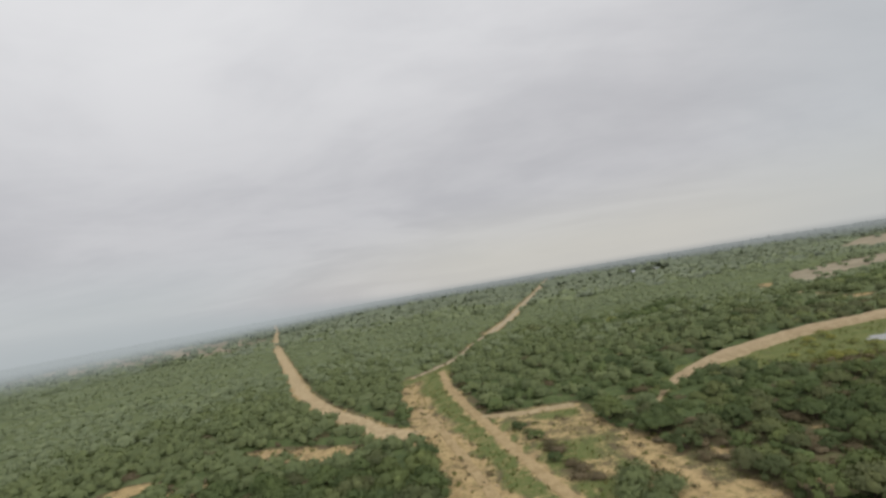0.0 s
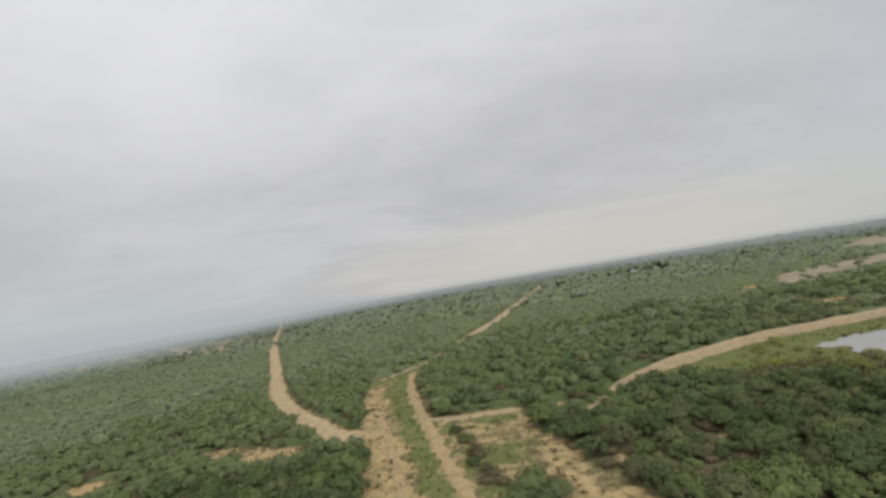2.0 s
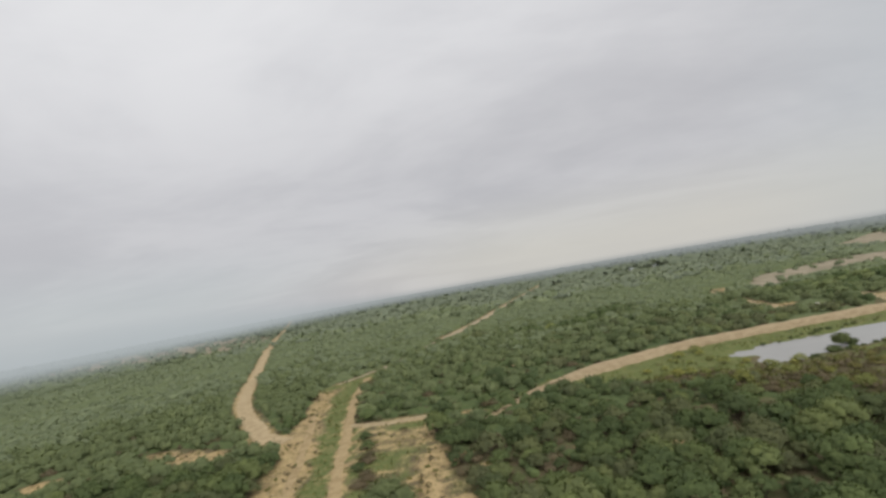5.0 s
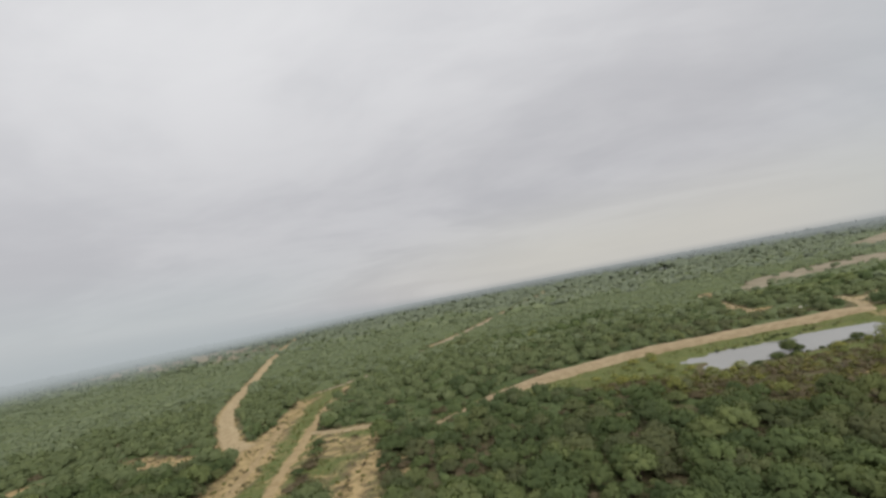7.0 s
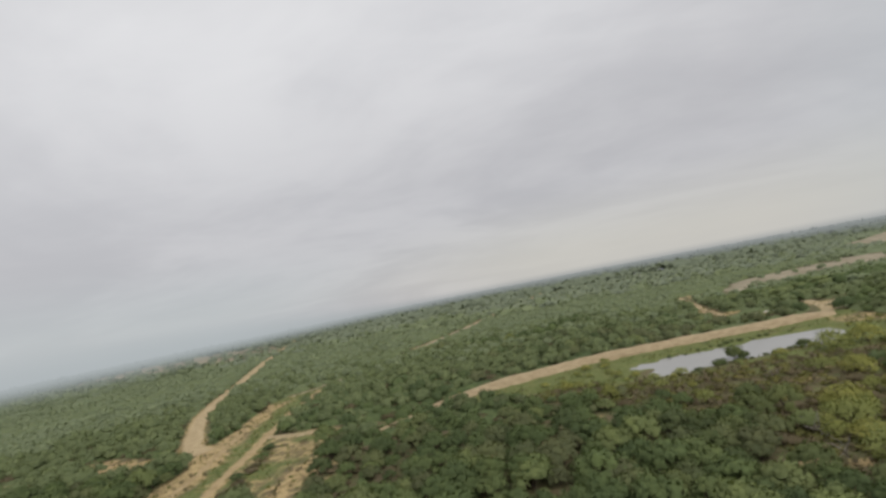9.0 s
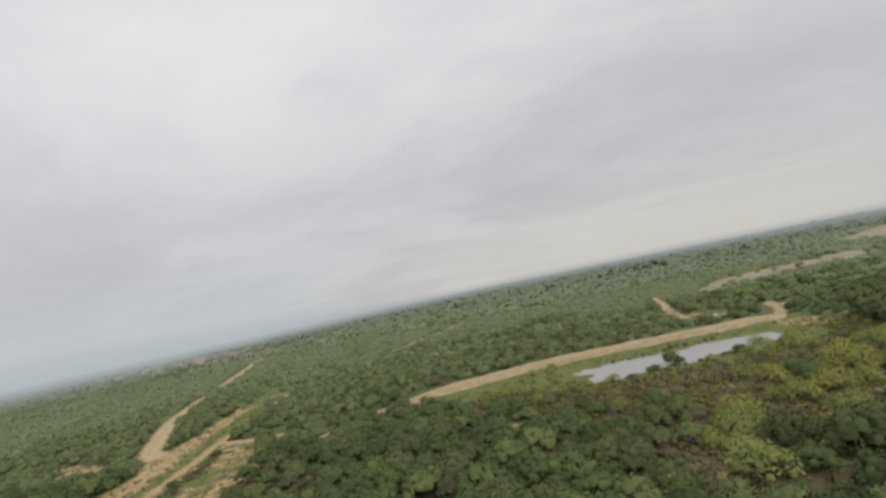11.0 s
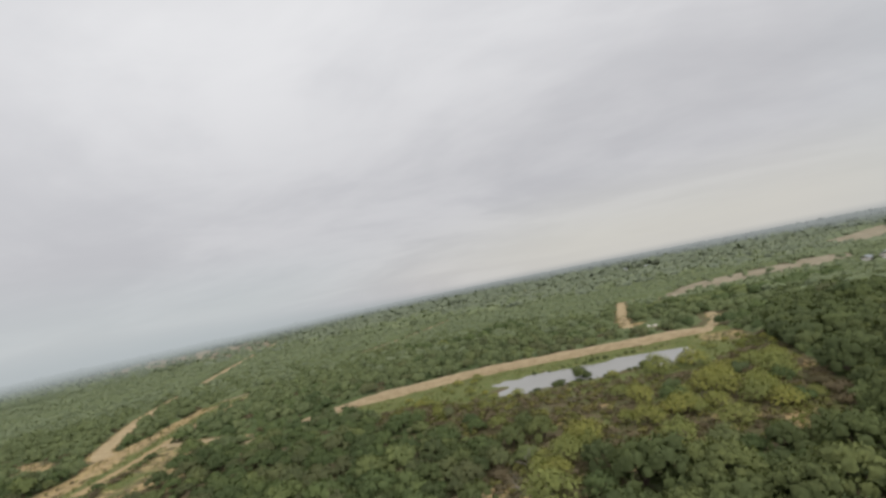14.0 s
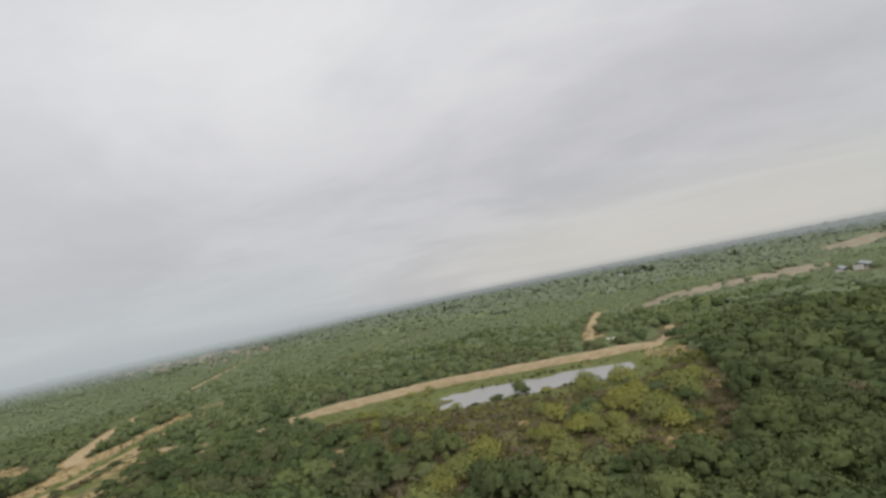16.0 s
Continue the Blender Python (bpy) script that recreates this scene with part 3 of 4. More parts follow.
# ---------------------------------------------------------------- plants: where they stand
def open_ground(x, y, r):
    """Where a plant of radius r finds room: off the tracks, clearings, dam, pond and fields."""
    ok = np.ones(len(x), bool)
    for line, half in ((WEST_ROAD[:4], 3.6), (WEST_ROAD, 2.9), (FAR_ROAD, 1.7), (RUT_ROAD, 1.4), (CROSS_ROAD, 1.5), (DAM_ROAD, 2.0), (EAST_ROAD, 1.6), (SPUR, 2.6), (DAM[3:], 4.4), (DAM[:4], 1.2), (DAM_PATH, -0.6), (FAR_ROAD[4:], 4.4), (WEST_ROAD[5:], 3.2)):
        ok &= from_line(x, y, line) > half + 0.55 * r
    ok &= inside_by(x, y, CLEARING) < -0.25 * r
    ok &= inside_by(x, y, POND) < -2.0 - r
    ok &= inside_by(x, y, MEADOW) < -0.6 * r
    for area, lone in ((EAST_FIELD, 0.04), (HILL_FIELD, 0.02), (WEST_FIELD, 0.14)):
        ok &= (inside_by(x, y, area) + 5 * (smooth_noise(x, y, 9, 64) - 0.5) < -1) | (hashed(x, y, 65) < lone)
    for bx, by, br in BARE:
        ok &= np.hypot((x - bx) * 0.8, (y - by) * 1.25) > br + 0.45 * r
    for hx, hy, hr in (YARD,) + FARMS:
        ok &= np.hypot(x - hx, y - hy) > hr
    return ok


def in_country(x, y):
    """The stretch of brush that lies before the flight: a wide fan."""
    near = np.interp(x, [-140, -110, 46, 150, 176, 260], [112, 96, 48, 14, 14, 40])
    return (y > near) & (x > -1.22 * y) & (x < 1.06 * y + 160)


def scatter(x0, x1, y0, y1, pace, seed, push=0.42):
    rng = np.random.default_rng(seed)
    y, x = np.meshgrid(np.arange(y0, y1, pace * 0.88), np.arange(x0, x1, pace), indexing="ij")
    x = x + (np.arange(x.shape[0]) % 2)[:, None] * pace * 0.5
    x, y = x.ravel() + rng.uniform(-push, push, x.size) * pace, y.ravel() + rng.uniform(-push, push, x.size) * pace
    return x, y, rng


def belt(x, y):
    """The two lines of taller, darker trees, 0 to 1."""
    rag = 5 * (smooth_noise(x, y, 9, 66) - 0.5)
    return np.maximum(step(4.5 + rag - from_line(x, y, DARK_ROW), -2, 2), step(11 + rag - from_line(x, y, EAST_BELT), -3, 3))


def plant_size(x, y, rng):
    """Radius and height scale: the woods east of the thicket are taller."""
    tall = step(x - np.interp(y, [20, 45.3, 51.9, 58.6, 62, 77.5, 109.3, 124.5, 164.9], [106.7, 117.1, 126.1, 151.7, 156.7, 162.1, 168.9, 171.2, 191.3]), -3, 3) * step(210 - y, 0, 70)
    patch = smooth_noise(x, y, 22, 61)
    r = 1.08 * rng.uniform(1.35, 3.0, len(x)) * (0.80 + 0.42 * patch) * (1 + 0.50 * tall + 0.15 * belt(x, y))
    low = step(inside_by(x, y, MEADOW), -14, -3) * step(inside_by(x, y, THICKET), -2, 2)
    low = np.maximum(low, 0.5 * step(-np.minimum(from_line(x, y, FAR_ROAD[3:]), from_line(x, y, WEST_ROAD[5:])), -20, -11))
    low = np.maximum(low, 0.6 * step(inside_by(x, y, HILL_FIELD), -60, -15))
    low = np.maximum(low, 0.12 * step(np.maximum(inside_by(x, y, EAST_FIELD), 30 - np.hypot(x - YARD[0] + 8, y - YARD[1] + 8)), -35, -5))
    low = np.maximum(low, 0.9 * step(13 - np.hypot(x - 149, y - 161), 0, 5))
    return r * (1 - 0.55 * low), 1 + 0.05 * tall


def joined(name, label, category, shapes, x, y, r, tall, rng, mat, sink=0.0):
    """Many plants of the same few shapes as one object."""
    if not len(x):
        return None
    vs, fs, ns, tones, sparks, start = [], [], [], [], [], 0
    pick = rng.integers(0, len(shapes), len(x))
    for k, (v, f, spark, n) in enumerate(shapes):
        i = np.flatnonzero(pick == k)
        if not len(i):
            continue
        a = rng.uniform(0, 6.283, len(i))
        c, s = np.cos(a)[:, None], np.sin(a)[:, None]
        sx = (r[i] * rng.uniform(0.85, 1.2, len(i)))[:, None]
        p = np.stack([(v[:, 0] * c - v[:, 1] * s) * sx + x[i, None], (v[:, 0] * s + v[:, 1] * c) * r[i, None] + y[i, None],
                      v[:, 2] * (r[i] * tall[i] * rng.uniform(0.85, 1.15, len(i)))[:, None] + (terrain(x[i], y[i]) - sink)[:, None]], -1)
        vs.append(p.reshape(-1, 3))
        ns.append(np.stack([n[:, 0] * c - n[:, 1] * s, n[:, 0] * s + n[:, 1] * c, n[:, 2] + 0 * c], -1).reshape(-1, 3))
        fs.append((f[None] + (start + np.arange(len(i)) * len(v))[:, None, None]).reshape(-1, f.shape[1]))
        tones.append(np.repeat(0.6 * smooth_noise(x[i], y[i], 30, 71) + 0.35 * rng.uniform(0, 1, len(i)), len(v)))
        sparks.append(np.tile(spark, len(i)))
        start += len(i) * len(v)
    me = mesh_of(name, np.vstack(vs), np.vstack(fs), mat, (("tone", np.concatenate(tones)), ("spark", np.concatenate(sparks))), True, np.vstack(ns))
    return tagged(new(name, me), label, category, kind="stuff")


def crowns(seed, kinds, lobes, count, size, rings, sides, top=1.2, low=0.08, body=0.86, lift=0.45):
    """A few lighter crowns for plants seen from afar."""
    return [crown_shape(seed + k, lobes, count, size, top, low, rings, sides, body, lift)[:4] for k in range(kinds)]


# nearest trees: things of their own
LABELS = ("dark green mesquite tree with a rounded crown", "leafy green mesquite tree in dense brush", "low spreading mesquite tree with a ragged crown",
          "light green mesquite tree with feathery leaves", "small dense mesquite tree among others", "broad mesquite tree with uneven green lobes")
TREES = [tree_kind("mesquite_tree", LABELS[k % 6], "tree", "mesquite trees", 100 + 7 * k, MESQUITE, 17 + k % 5, 480, 0.064, 1.30 + 0.14 * (k % 3), 0.16, clump=0.62)
         for k in range(8)]
DARK_KINDS = [tree_kind("oak_tree", ("broad dark green tree in tall woods", "rounded dark green tree with dense foliage")[k % 2], "tree", "oak trees", 200 + 11 * k, DARKLEAF,
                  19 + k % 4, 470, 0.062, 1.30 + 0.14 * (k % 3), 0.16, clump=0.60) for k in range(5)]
LIGHT = [tree_kind("mesquite_tree", "light green mesquite tree on the sandy clearing", "tree", "mesquite trees", 260 + 13 * k, LIGHT_HAZED, 8, 600, 0.066, 1.1, 0.12) for k in range(2)]
GOLDEN = [tree_kind("huisache_tree", ("yellow-green huisache tree with airy foliage", "olive yellow huisache tree near the pond")[k % 2], "tree", "huisache trees",
                    300 + 9 * k, HUISACHE, 16, 1000, 0.059, 1.5, 0.10, body=0.46, lift=0.7, stray=1.75, clump=0.66) for k in range(5)]
BUSHES = [tree_kind("waterside_bush", "dark green rounded bush at the water's edge", "bush", "waterside bushes", 450 + 5 * k, DARKLEAF, 9, 420, 0.07, 1.15, 0.02, body=0.82) for k in range(2)]
SHRUBS = [tree_kind("dry_shrub", "grey-brown leafless shrub with dense twigs", "shrub", "dry shrubs", 400 + 3 * k, GREY_TWIG, 5, 300, 0.085, 0.9, 0.06, DEADWOOD, 0.6)
          for k in range(3)]


def set_out(kinds, x, y, r, tall, rng, spots):
    """Puts one copy of a kind on each spot; the pattern itself takes the first spot of its own."""
    for i in range(len(x)):
        k = int(rng.integers(0, len(kinds)))
        m = pose(x[i], y[i], float(terrain(x[i:i + 1], y[i:i + 1])[0]) - 0.03, 0, 0, rng.uniform(0, 360))
        m = m @ Matrix.Diagonal((r[i] * rng.uniform(0.9, 1.15), r[i], r[i] * tall[i] * rng.uniform(0.88, 1.12), 1))
        if any(kinds[k] is ob for ob, _ in spots):
            copy_thing(kinds[k], m)
        else:
            spots.append((kinds[k], m))


def haze_share(x, y, rng):
    """Plants given leaves paled to imitate haze: their share grows with distance."""
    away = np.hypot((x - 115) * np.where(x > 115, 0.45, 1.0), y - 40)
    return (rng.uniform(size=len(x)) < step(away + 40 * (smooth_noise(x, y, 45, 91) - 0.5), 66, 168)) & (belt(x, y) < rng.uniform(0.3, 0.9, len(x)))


def plant_everything():
    first = []
    # mesquite brush close by
    x, y, rng = scatter(-330, 400, 6, 330, 4.2, 501)
    r, tall = plant_size(x, y, rng)
    golden = step(inside_by(x, y, THICKET), -3, 3)
    gaps = smooth_noise(x, y, 11, 502) * 0.6 + smooth_noise(x, y, 5, 503) * 0.4
    ok = in_country(x, y) & open_ground(x, y, r) & (gaps > 0.19 - golden - 20 * (tall - 1)) & (rng.uniform(size=len(x)) > 0.26 * golden) & (rng.uniform(size=len(x)) > 0.22 * (tall > 1.02))
    x, y, r, tall, golden = x[ok], y[ok], r[ok], tall[ok], golden[ok]
    far = np.hypot(x - 57, y + 12)
    clump = np.max([np.exp(-((x - gx) ** 2 + (y - gy) ** 2) / 14) for gx, gy in GOLD], 0)
    low = (inside_by(x, y, LOW_BRUSH) > 0) & (clump < 0.3)
    east = step(x - 0.25 * (y - 60), 104, 112) * step(y, 46, 54) * ~low
    shade = np.max([np.exp(-((x - gx) ** 2 + (y - gy) ** 2) / 12) for gx, gy in DARK_TREES], 0)
    yellow = (golden > 0.5) & (rng.uniform(size=len(x)) < 0.10 + 0.60 * clump + 0.10 * east - 1.2 * shade)
    r = np.where(low, 0.45 * r, r)
    grey = (~yellow) & ((golden > 0.5) & (rng.uniform(size=len(x)) < np.where(low, 0.6, 0.45 + 0.25 * east)) | (rng.uniform(size=len(x)) < 0.11))
    green = ~yellow & ~grey & ~((golden > 0.5) & (rng.uniform(size=len(x)) < 0.35 + 0.3 * low))
    wood = tall - 1 > 0.05 * rng.uniform(0.2, 0.95, len(x))
    bush = green & ~wood
    near = bush & (np.argsort(np.argsort(np.where(bush, y + 0.10 * np.abs(x - 60), 1e6))) < 240)
    near |= green & wood & (np.argsort(np.argsort(np.where(green & wood, np.hypot(x - 120, y + 10), 1e6))) < 160)
    set_out(TREES, x[near & ~wood], y[near & ~wood], r[near & ~wood], tall[near & ~wood], rng, first)
    set_out(DARK_KINDS, x[near & wood], y[near & wood], r[near & wood] * 0.92, tall[near & wood], rng, first)
    set_out(GOLDEN, x[yellow], y[yellow], r[yellow] * (0.80 + 0.36 * clump[yellow]), tall[yellow], rng, first)
    shrub = grey & (far < 190)
    set_out(SHRUBS, x[shrub], y[shrub], r[shrub] * 0.75, tall[shrub] * 0.8, rng, first)
    pale = haze_share(x, y, rng)
    close, apart = crowns(600, 8, 4, 32, 0.135, 2, 6, 1.25, 0.08, 0.80, 0.6), crowns(700, 8, 2, 9, 0.19, 2, 6, 1.0, 0.08, 0.86, 1.6)
    # mid-distance plants take the leaf colour lightened for haze
    hazed_mid = pale & (far + 90 * (smooth_noise(x, y, 60, 93) - 0.5) + 60 * (rng.uniform(size=len(x)) - 0.5) < 235)
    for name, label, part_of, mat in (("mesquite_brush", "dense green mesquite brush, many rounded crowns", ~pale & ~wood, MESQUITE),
                                      ("oak_brush", "dense dark green wood, many rounded crowns", wood, DARKLEAF),
                                      ("mesquite_brush", "dense mesquite brush in haze-lightened green, many rounded crowns", hazed_mid & ~wood, LIGHT_HAZED),
                                      ("blackbrush", "dense brush with rounded crowns, greyed to imitate haze", pale & ~hazed_mid & ~wood, HAZED_LEAF)):
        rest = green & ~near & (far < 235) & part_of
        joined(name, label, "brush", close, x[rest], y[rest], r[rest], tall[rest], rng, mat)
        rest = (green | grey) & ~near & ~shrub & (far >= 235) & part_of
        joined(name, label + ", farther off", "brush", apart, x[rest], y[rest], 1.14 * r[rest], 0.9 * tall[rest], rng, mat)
    # saplings under the tall woods
    x, y, rng = scatter(104, 262, 12, 170, 3.3, 506)
    r, tall = plant_size(x, y, rng)
    ok = in_country(x, y) & (tall > 1.03) & open_ground(x, y, r)
    joined("mesquite_brush", "low green brush under taller trees", "brush", close, x[ok], y[ok], rng.uniform(1.3, 2.2, ok.sum()), np.ones(ok.sum()), rng, DARKLEAF)
    x, y, rng = scatter(-70, 150, 42, 120, 3.1, 507)
    ok = in_country(x, y) & open_ground(x, y, np.full(len(x), 0.7)) & (inside_by(x, y, THICKET) < -1) & (smooth_noise(x, y, 8, 508) > 0.24)
    x, y = x[ok], y[ok]
    r, dry = rng.uniform(0.8, 1.5, len(x)), rng.uniform(size=len(x)) < 0.45
    joined("mesquite_brush", "low green brush between mesquite trees", "brush", apart, x[~dry], y[~dry], r[~dry], np.full((~dry).sum(), 0.9), rng, MESQUITE)
    joined("dry_brush", "low brown dry brush between mesquite trees", "brush", apart, x[dry], y[dry], r[dry], np.full(dry.sum(), 0.7), rng, GREY_TWIG)
    # brown twigs and low weeds that fill the thicket
    x, y, rng = scatter(66, 172, 42, 112, 1.9, 509)
    ok = (inside_by(x, y, THICKET) > 0.5) & (smooth_noise(x, y, 6, 510) > 0.30) & (rng.uniform(size=len(x)) < 0.8)
    x, y = x[ok], y[ok]
    joined("dry_brush", "tangled brown twigs and dead weeds in the thicket", "brush", crowns(720, 5, 2, 26, 0.13, 2, 5, 0.8, 0.0, 0.5), x, y, rng.uniform(0.45, 1.1, len(x)), np.full(len(x), 0.8), rng, GREY_TWIG)
    # the shrubs and the tree that stand in the clearing and by the water
    spots = np.array([(12.6, 83), (13.4, 80), (11.9, 81), (15, 71.8), (14, 69.4), (16.4, 68.6), (14, 74)])
    set_out(SHRUBS, spots[:, 0], spots[:, 1], np.array([1.5, 1.7, 1.3, 1.8, 1.6, 1.5, 1.6]), np.full(7, 0.6), rng, first)
    spots = np.array([(9.2, 94), (11, 88), (12, 76.5), (10.2, 91), (8.4, 96)])
    set_out(TREES, spots[:, 0], spots[:, 1], np.array([1.5, 1.6, 1.5, 1.1, 1.0]), np.full(5, 0.75), rng, first)
    set_out(BUSHES, np.array([122.0, 123.6, 116.5, 138.0]), np.array([110.4, 109.5, 105.6, 111.6]), np.array([1.9, 1.3, 1.8, 1.4]), np.array([1.5, 1.2, 0.7, 1.0]), rng, first)
    spots = np.array([(20.2, 64), (18.1, 60.7), (23.1, 61.2), (20.3, 58)])
    set_out(LIGHT, spots[:, 0], spots[:, 1], np.array([2.7, 2.3, 2.4, 2.4]), np.ones(4), rng, first)
    spots = np.array([(130, 71), (132, 63), (119, 67), (116, 61), (134, 55), (142, 67), (150, 78), (151, 71), (156, 94), (161, 97), (148, 91), (137, 74), (144, 84), (139, 102.5), (147, 104), (67, 205)])
    set_out(GOLDEN, spots[:, 0], spots[:, 1], rng.uniform(2.4, 3.3, len(spots)), np.full(len(spots), 0.85), rng, first)
    spots = np.array(DARK_TREES)
    set_out(DARK_KINDS, spots[:, 0], spots[:, 1], rng.uniform(2.3, 3.3, len(spots)), np.full(len(spots), 1.0), rng, first)
    q, side, at = along(POND[12:20], 1.4)
    out = rng.uniform(0.4, 2.2, len(q))[:, None]
    q = q - side * out
    q = q[rng.uniform(size=len(q)) < 0.8]
    set_out(BUSHES, q[:, 0], q[:, 1], rng.uniform(0.4, 1.0, len(q)), np.full(len(q), 0.7), rng, first)
    q, side, at = along(POND[3:10], 1.9)
    q = (q + side * rng.uniform(-2.0, -0.6, len(q))[:, None])[rng.uniform(size=len(q)) < 0.7]
    set_out(BUSHES, q[:, 0], q[:, 1], rng.uniform(0.4, 0.9, len(q)), np.full(len(q), 0.8), rng, first)
    x, y, rng = scatter(66, 172, 92, 124, 4.4, 505)
    ok = (inside_by(x, y, MEADOW) > 0.5) & (inside_by(x, y, POND) < -2.5) & (from_line(x, y, DAM) > 7) & (rng.uniform(size=len(x)) < 0.55)
    set_out(GOLDEN, x[ok], y[ok], rng.uniform(0.7, 1.7, ok.sum()), np.full(ok.sum(), 0.8), rng, first)
    for ob, m in first:
        ob.matrix_basis = m
    # the same brush goes on to the south
    for x0, x1, y0, y1, pace, seed, shapes, wide in ((-45, 200, -62, 75, 4.6, 531, close, 1.15), (-170, 300, -150, 112, 6.6, 532, apart, 1.55)):
        x, y, rng = scatter(x0, x1, y0, y1, pace, seed)
        r, tall = plant_size(x, y, rng)
        ok = ~in_country(x, y) & open_ground(x, y, r)
        if shapes is apart:
            ok &= (x < -47) | (x > 202) | (y < -64) | (y > 77)
        joined("mesquite_brush", "closed stand of green mesquite brush", "brush", shapes, x[ok], y[ok], r[ok] * wide, 0.8 * tall[ok], rng, MESQUITE)
    # brush in the middle distance
    for x0, x1, y0, y1, pace, seed, shapes in ((-620, 720, 240, 500, 7.2, 511, crowns(800, 6, 2, 4, 0.26, 2, 5, 0.80, 0.08, 0.86, 2.6)), (-960, 1080, 500, 800, 11.0, 521, crowns(820, 6, 1, 2, 0.36, 2, 5, 0.72, 0.08, 0.86, 3.2))):
        x, y, rng = scatter(x0, x1, y0, y1, pace, seed)
        r, tall = plant_size(x, y, rng)
        ok = in_country(x, y) & ((y > 330) | (x < -330) | (x > 400))
        ok &= open_ground(x, y, r) & (smooth_noise(x, y, 14, 512) > 0.08)
        x, y, r, tall = x[ok], y[ok], r[ok] * pace / 3.3, 0.88 * tall[ok]
        # pale, silver, ashen: thicker haze painted as ever greyer leaf colour
        pale = haze_share(x, y, rng)
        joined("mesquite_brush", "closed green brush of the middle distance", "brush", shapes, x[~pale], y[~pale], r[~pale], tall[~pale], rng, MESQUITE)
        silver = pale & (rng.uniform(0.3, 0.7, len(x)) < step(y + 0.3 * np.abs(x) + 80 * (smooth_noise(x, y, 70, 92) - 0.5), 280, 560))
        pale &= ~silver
        joined("blackbrush", "closed haze-greyed brush of the middle distance", "brush", shapes, x[pale], y[pale], r[pale], tall[pale], rng, HAZED_LEAF)
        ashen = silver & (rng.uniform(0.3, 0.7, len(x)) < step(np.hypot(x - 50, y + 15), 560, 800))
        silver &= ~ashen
        joined("cenizo_brush", "closed brush towards the horizon, palest with painted haze", "brush", shapes, x[ashen], y[ashen], r[ashen], tall[ashen], rng, HAZED_FARTHEST)
        joined("cenizo_brush", "closed brush towards the horizon, paled with painted haze", "brush", shapes, x[silver], y[silver], r[silver], tall[silver], rng, HAZED_FAR)


plant_everything()


def tuft_shape(seed, blades, high, wide):
    rng = np.random.default_rng(seed)
    v, n = [], []
    for _ in range(blades):
        a, r = rng.uniform(0, 6.283), rng.uniform(0, wide)
        c, d = np.array([math.cos(a) * r, math.sin(a) * r, 0]), np.array([math.cos(a + 1.6), math.sin(a + 1.6), 0]) * 0.10
        lean = np.array([math.cos(a), math.sin(a), 0]) * rng.uniform(0.1, 0.4) * high
        tip = c + lean + np.array([0, 0, high * rng.uniform(0.6, 1.2)])
        v += [c - d, c + d, tip + 0.3 * d, tip - 0.3 * d]
        n += [np.array([math.cos(a) * 0.5, math.sin(a) * 0.5, 0.85])] * 4
    return np.array(v), np.arange(len(v)).reshape(-1, 4), np.repeat(rng.uniform(0, 1, blades), 4), np.array(n)


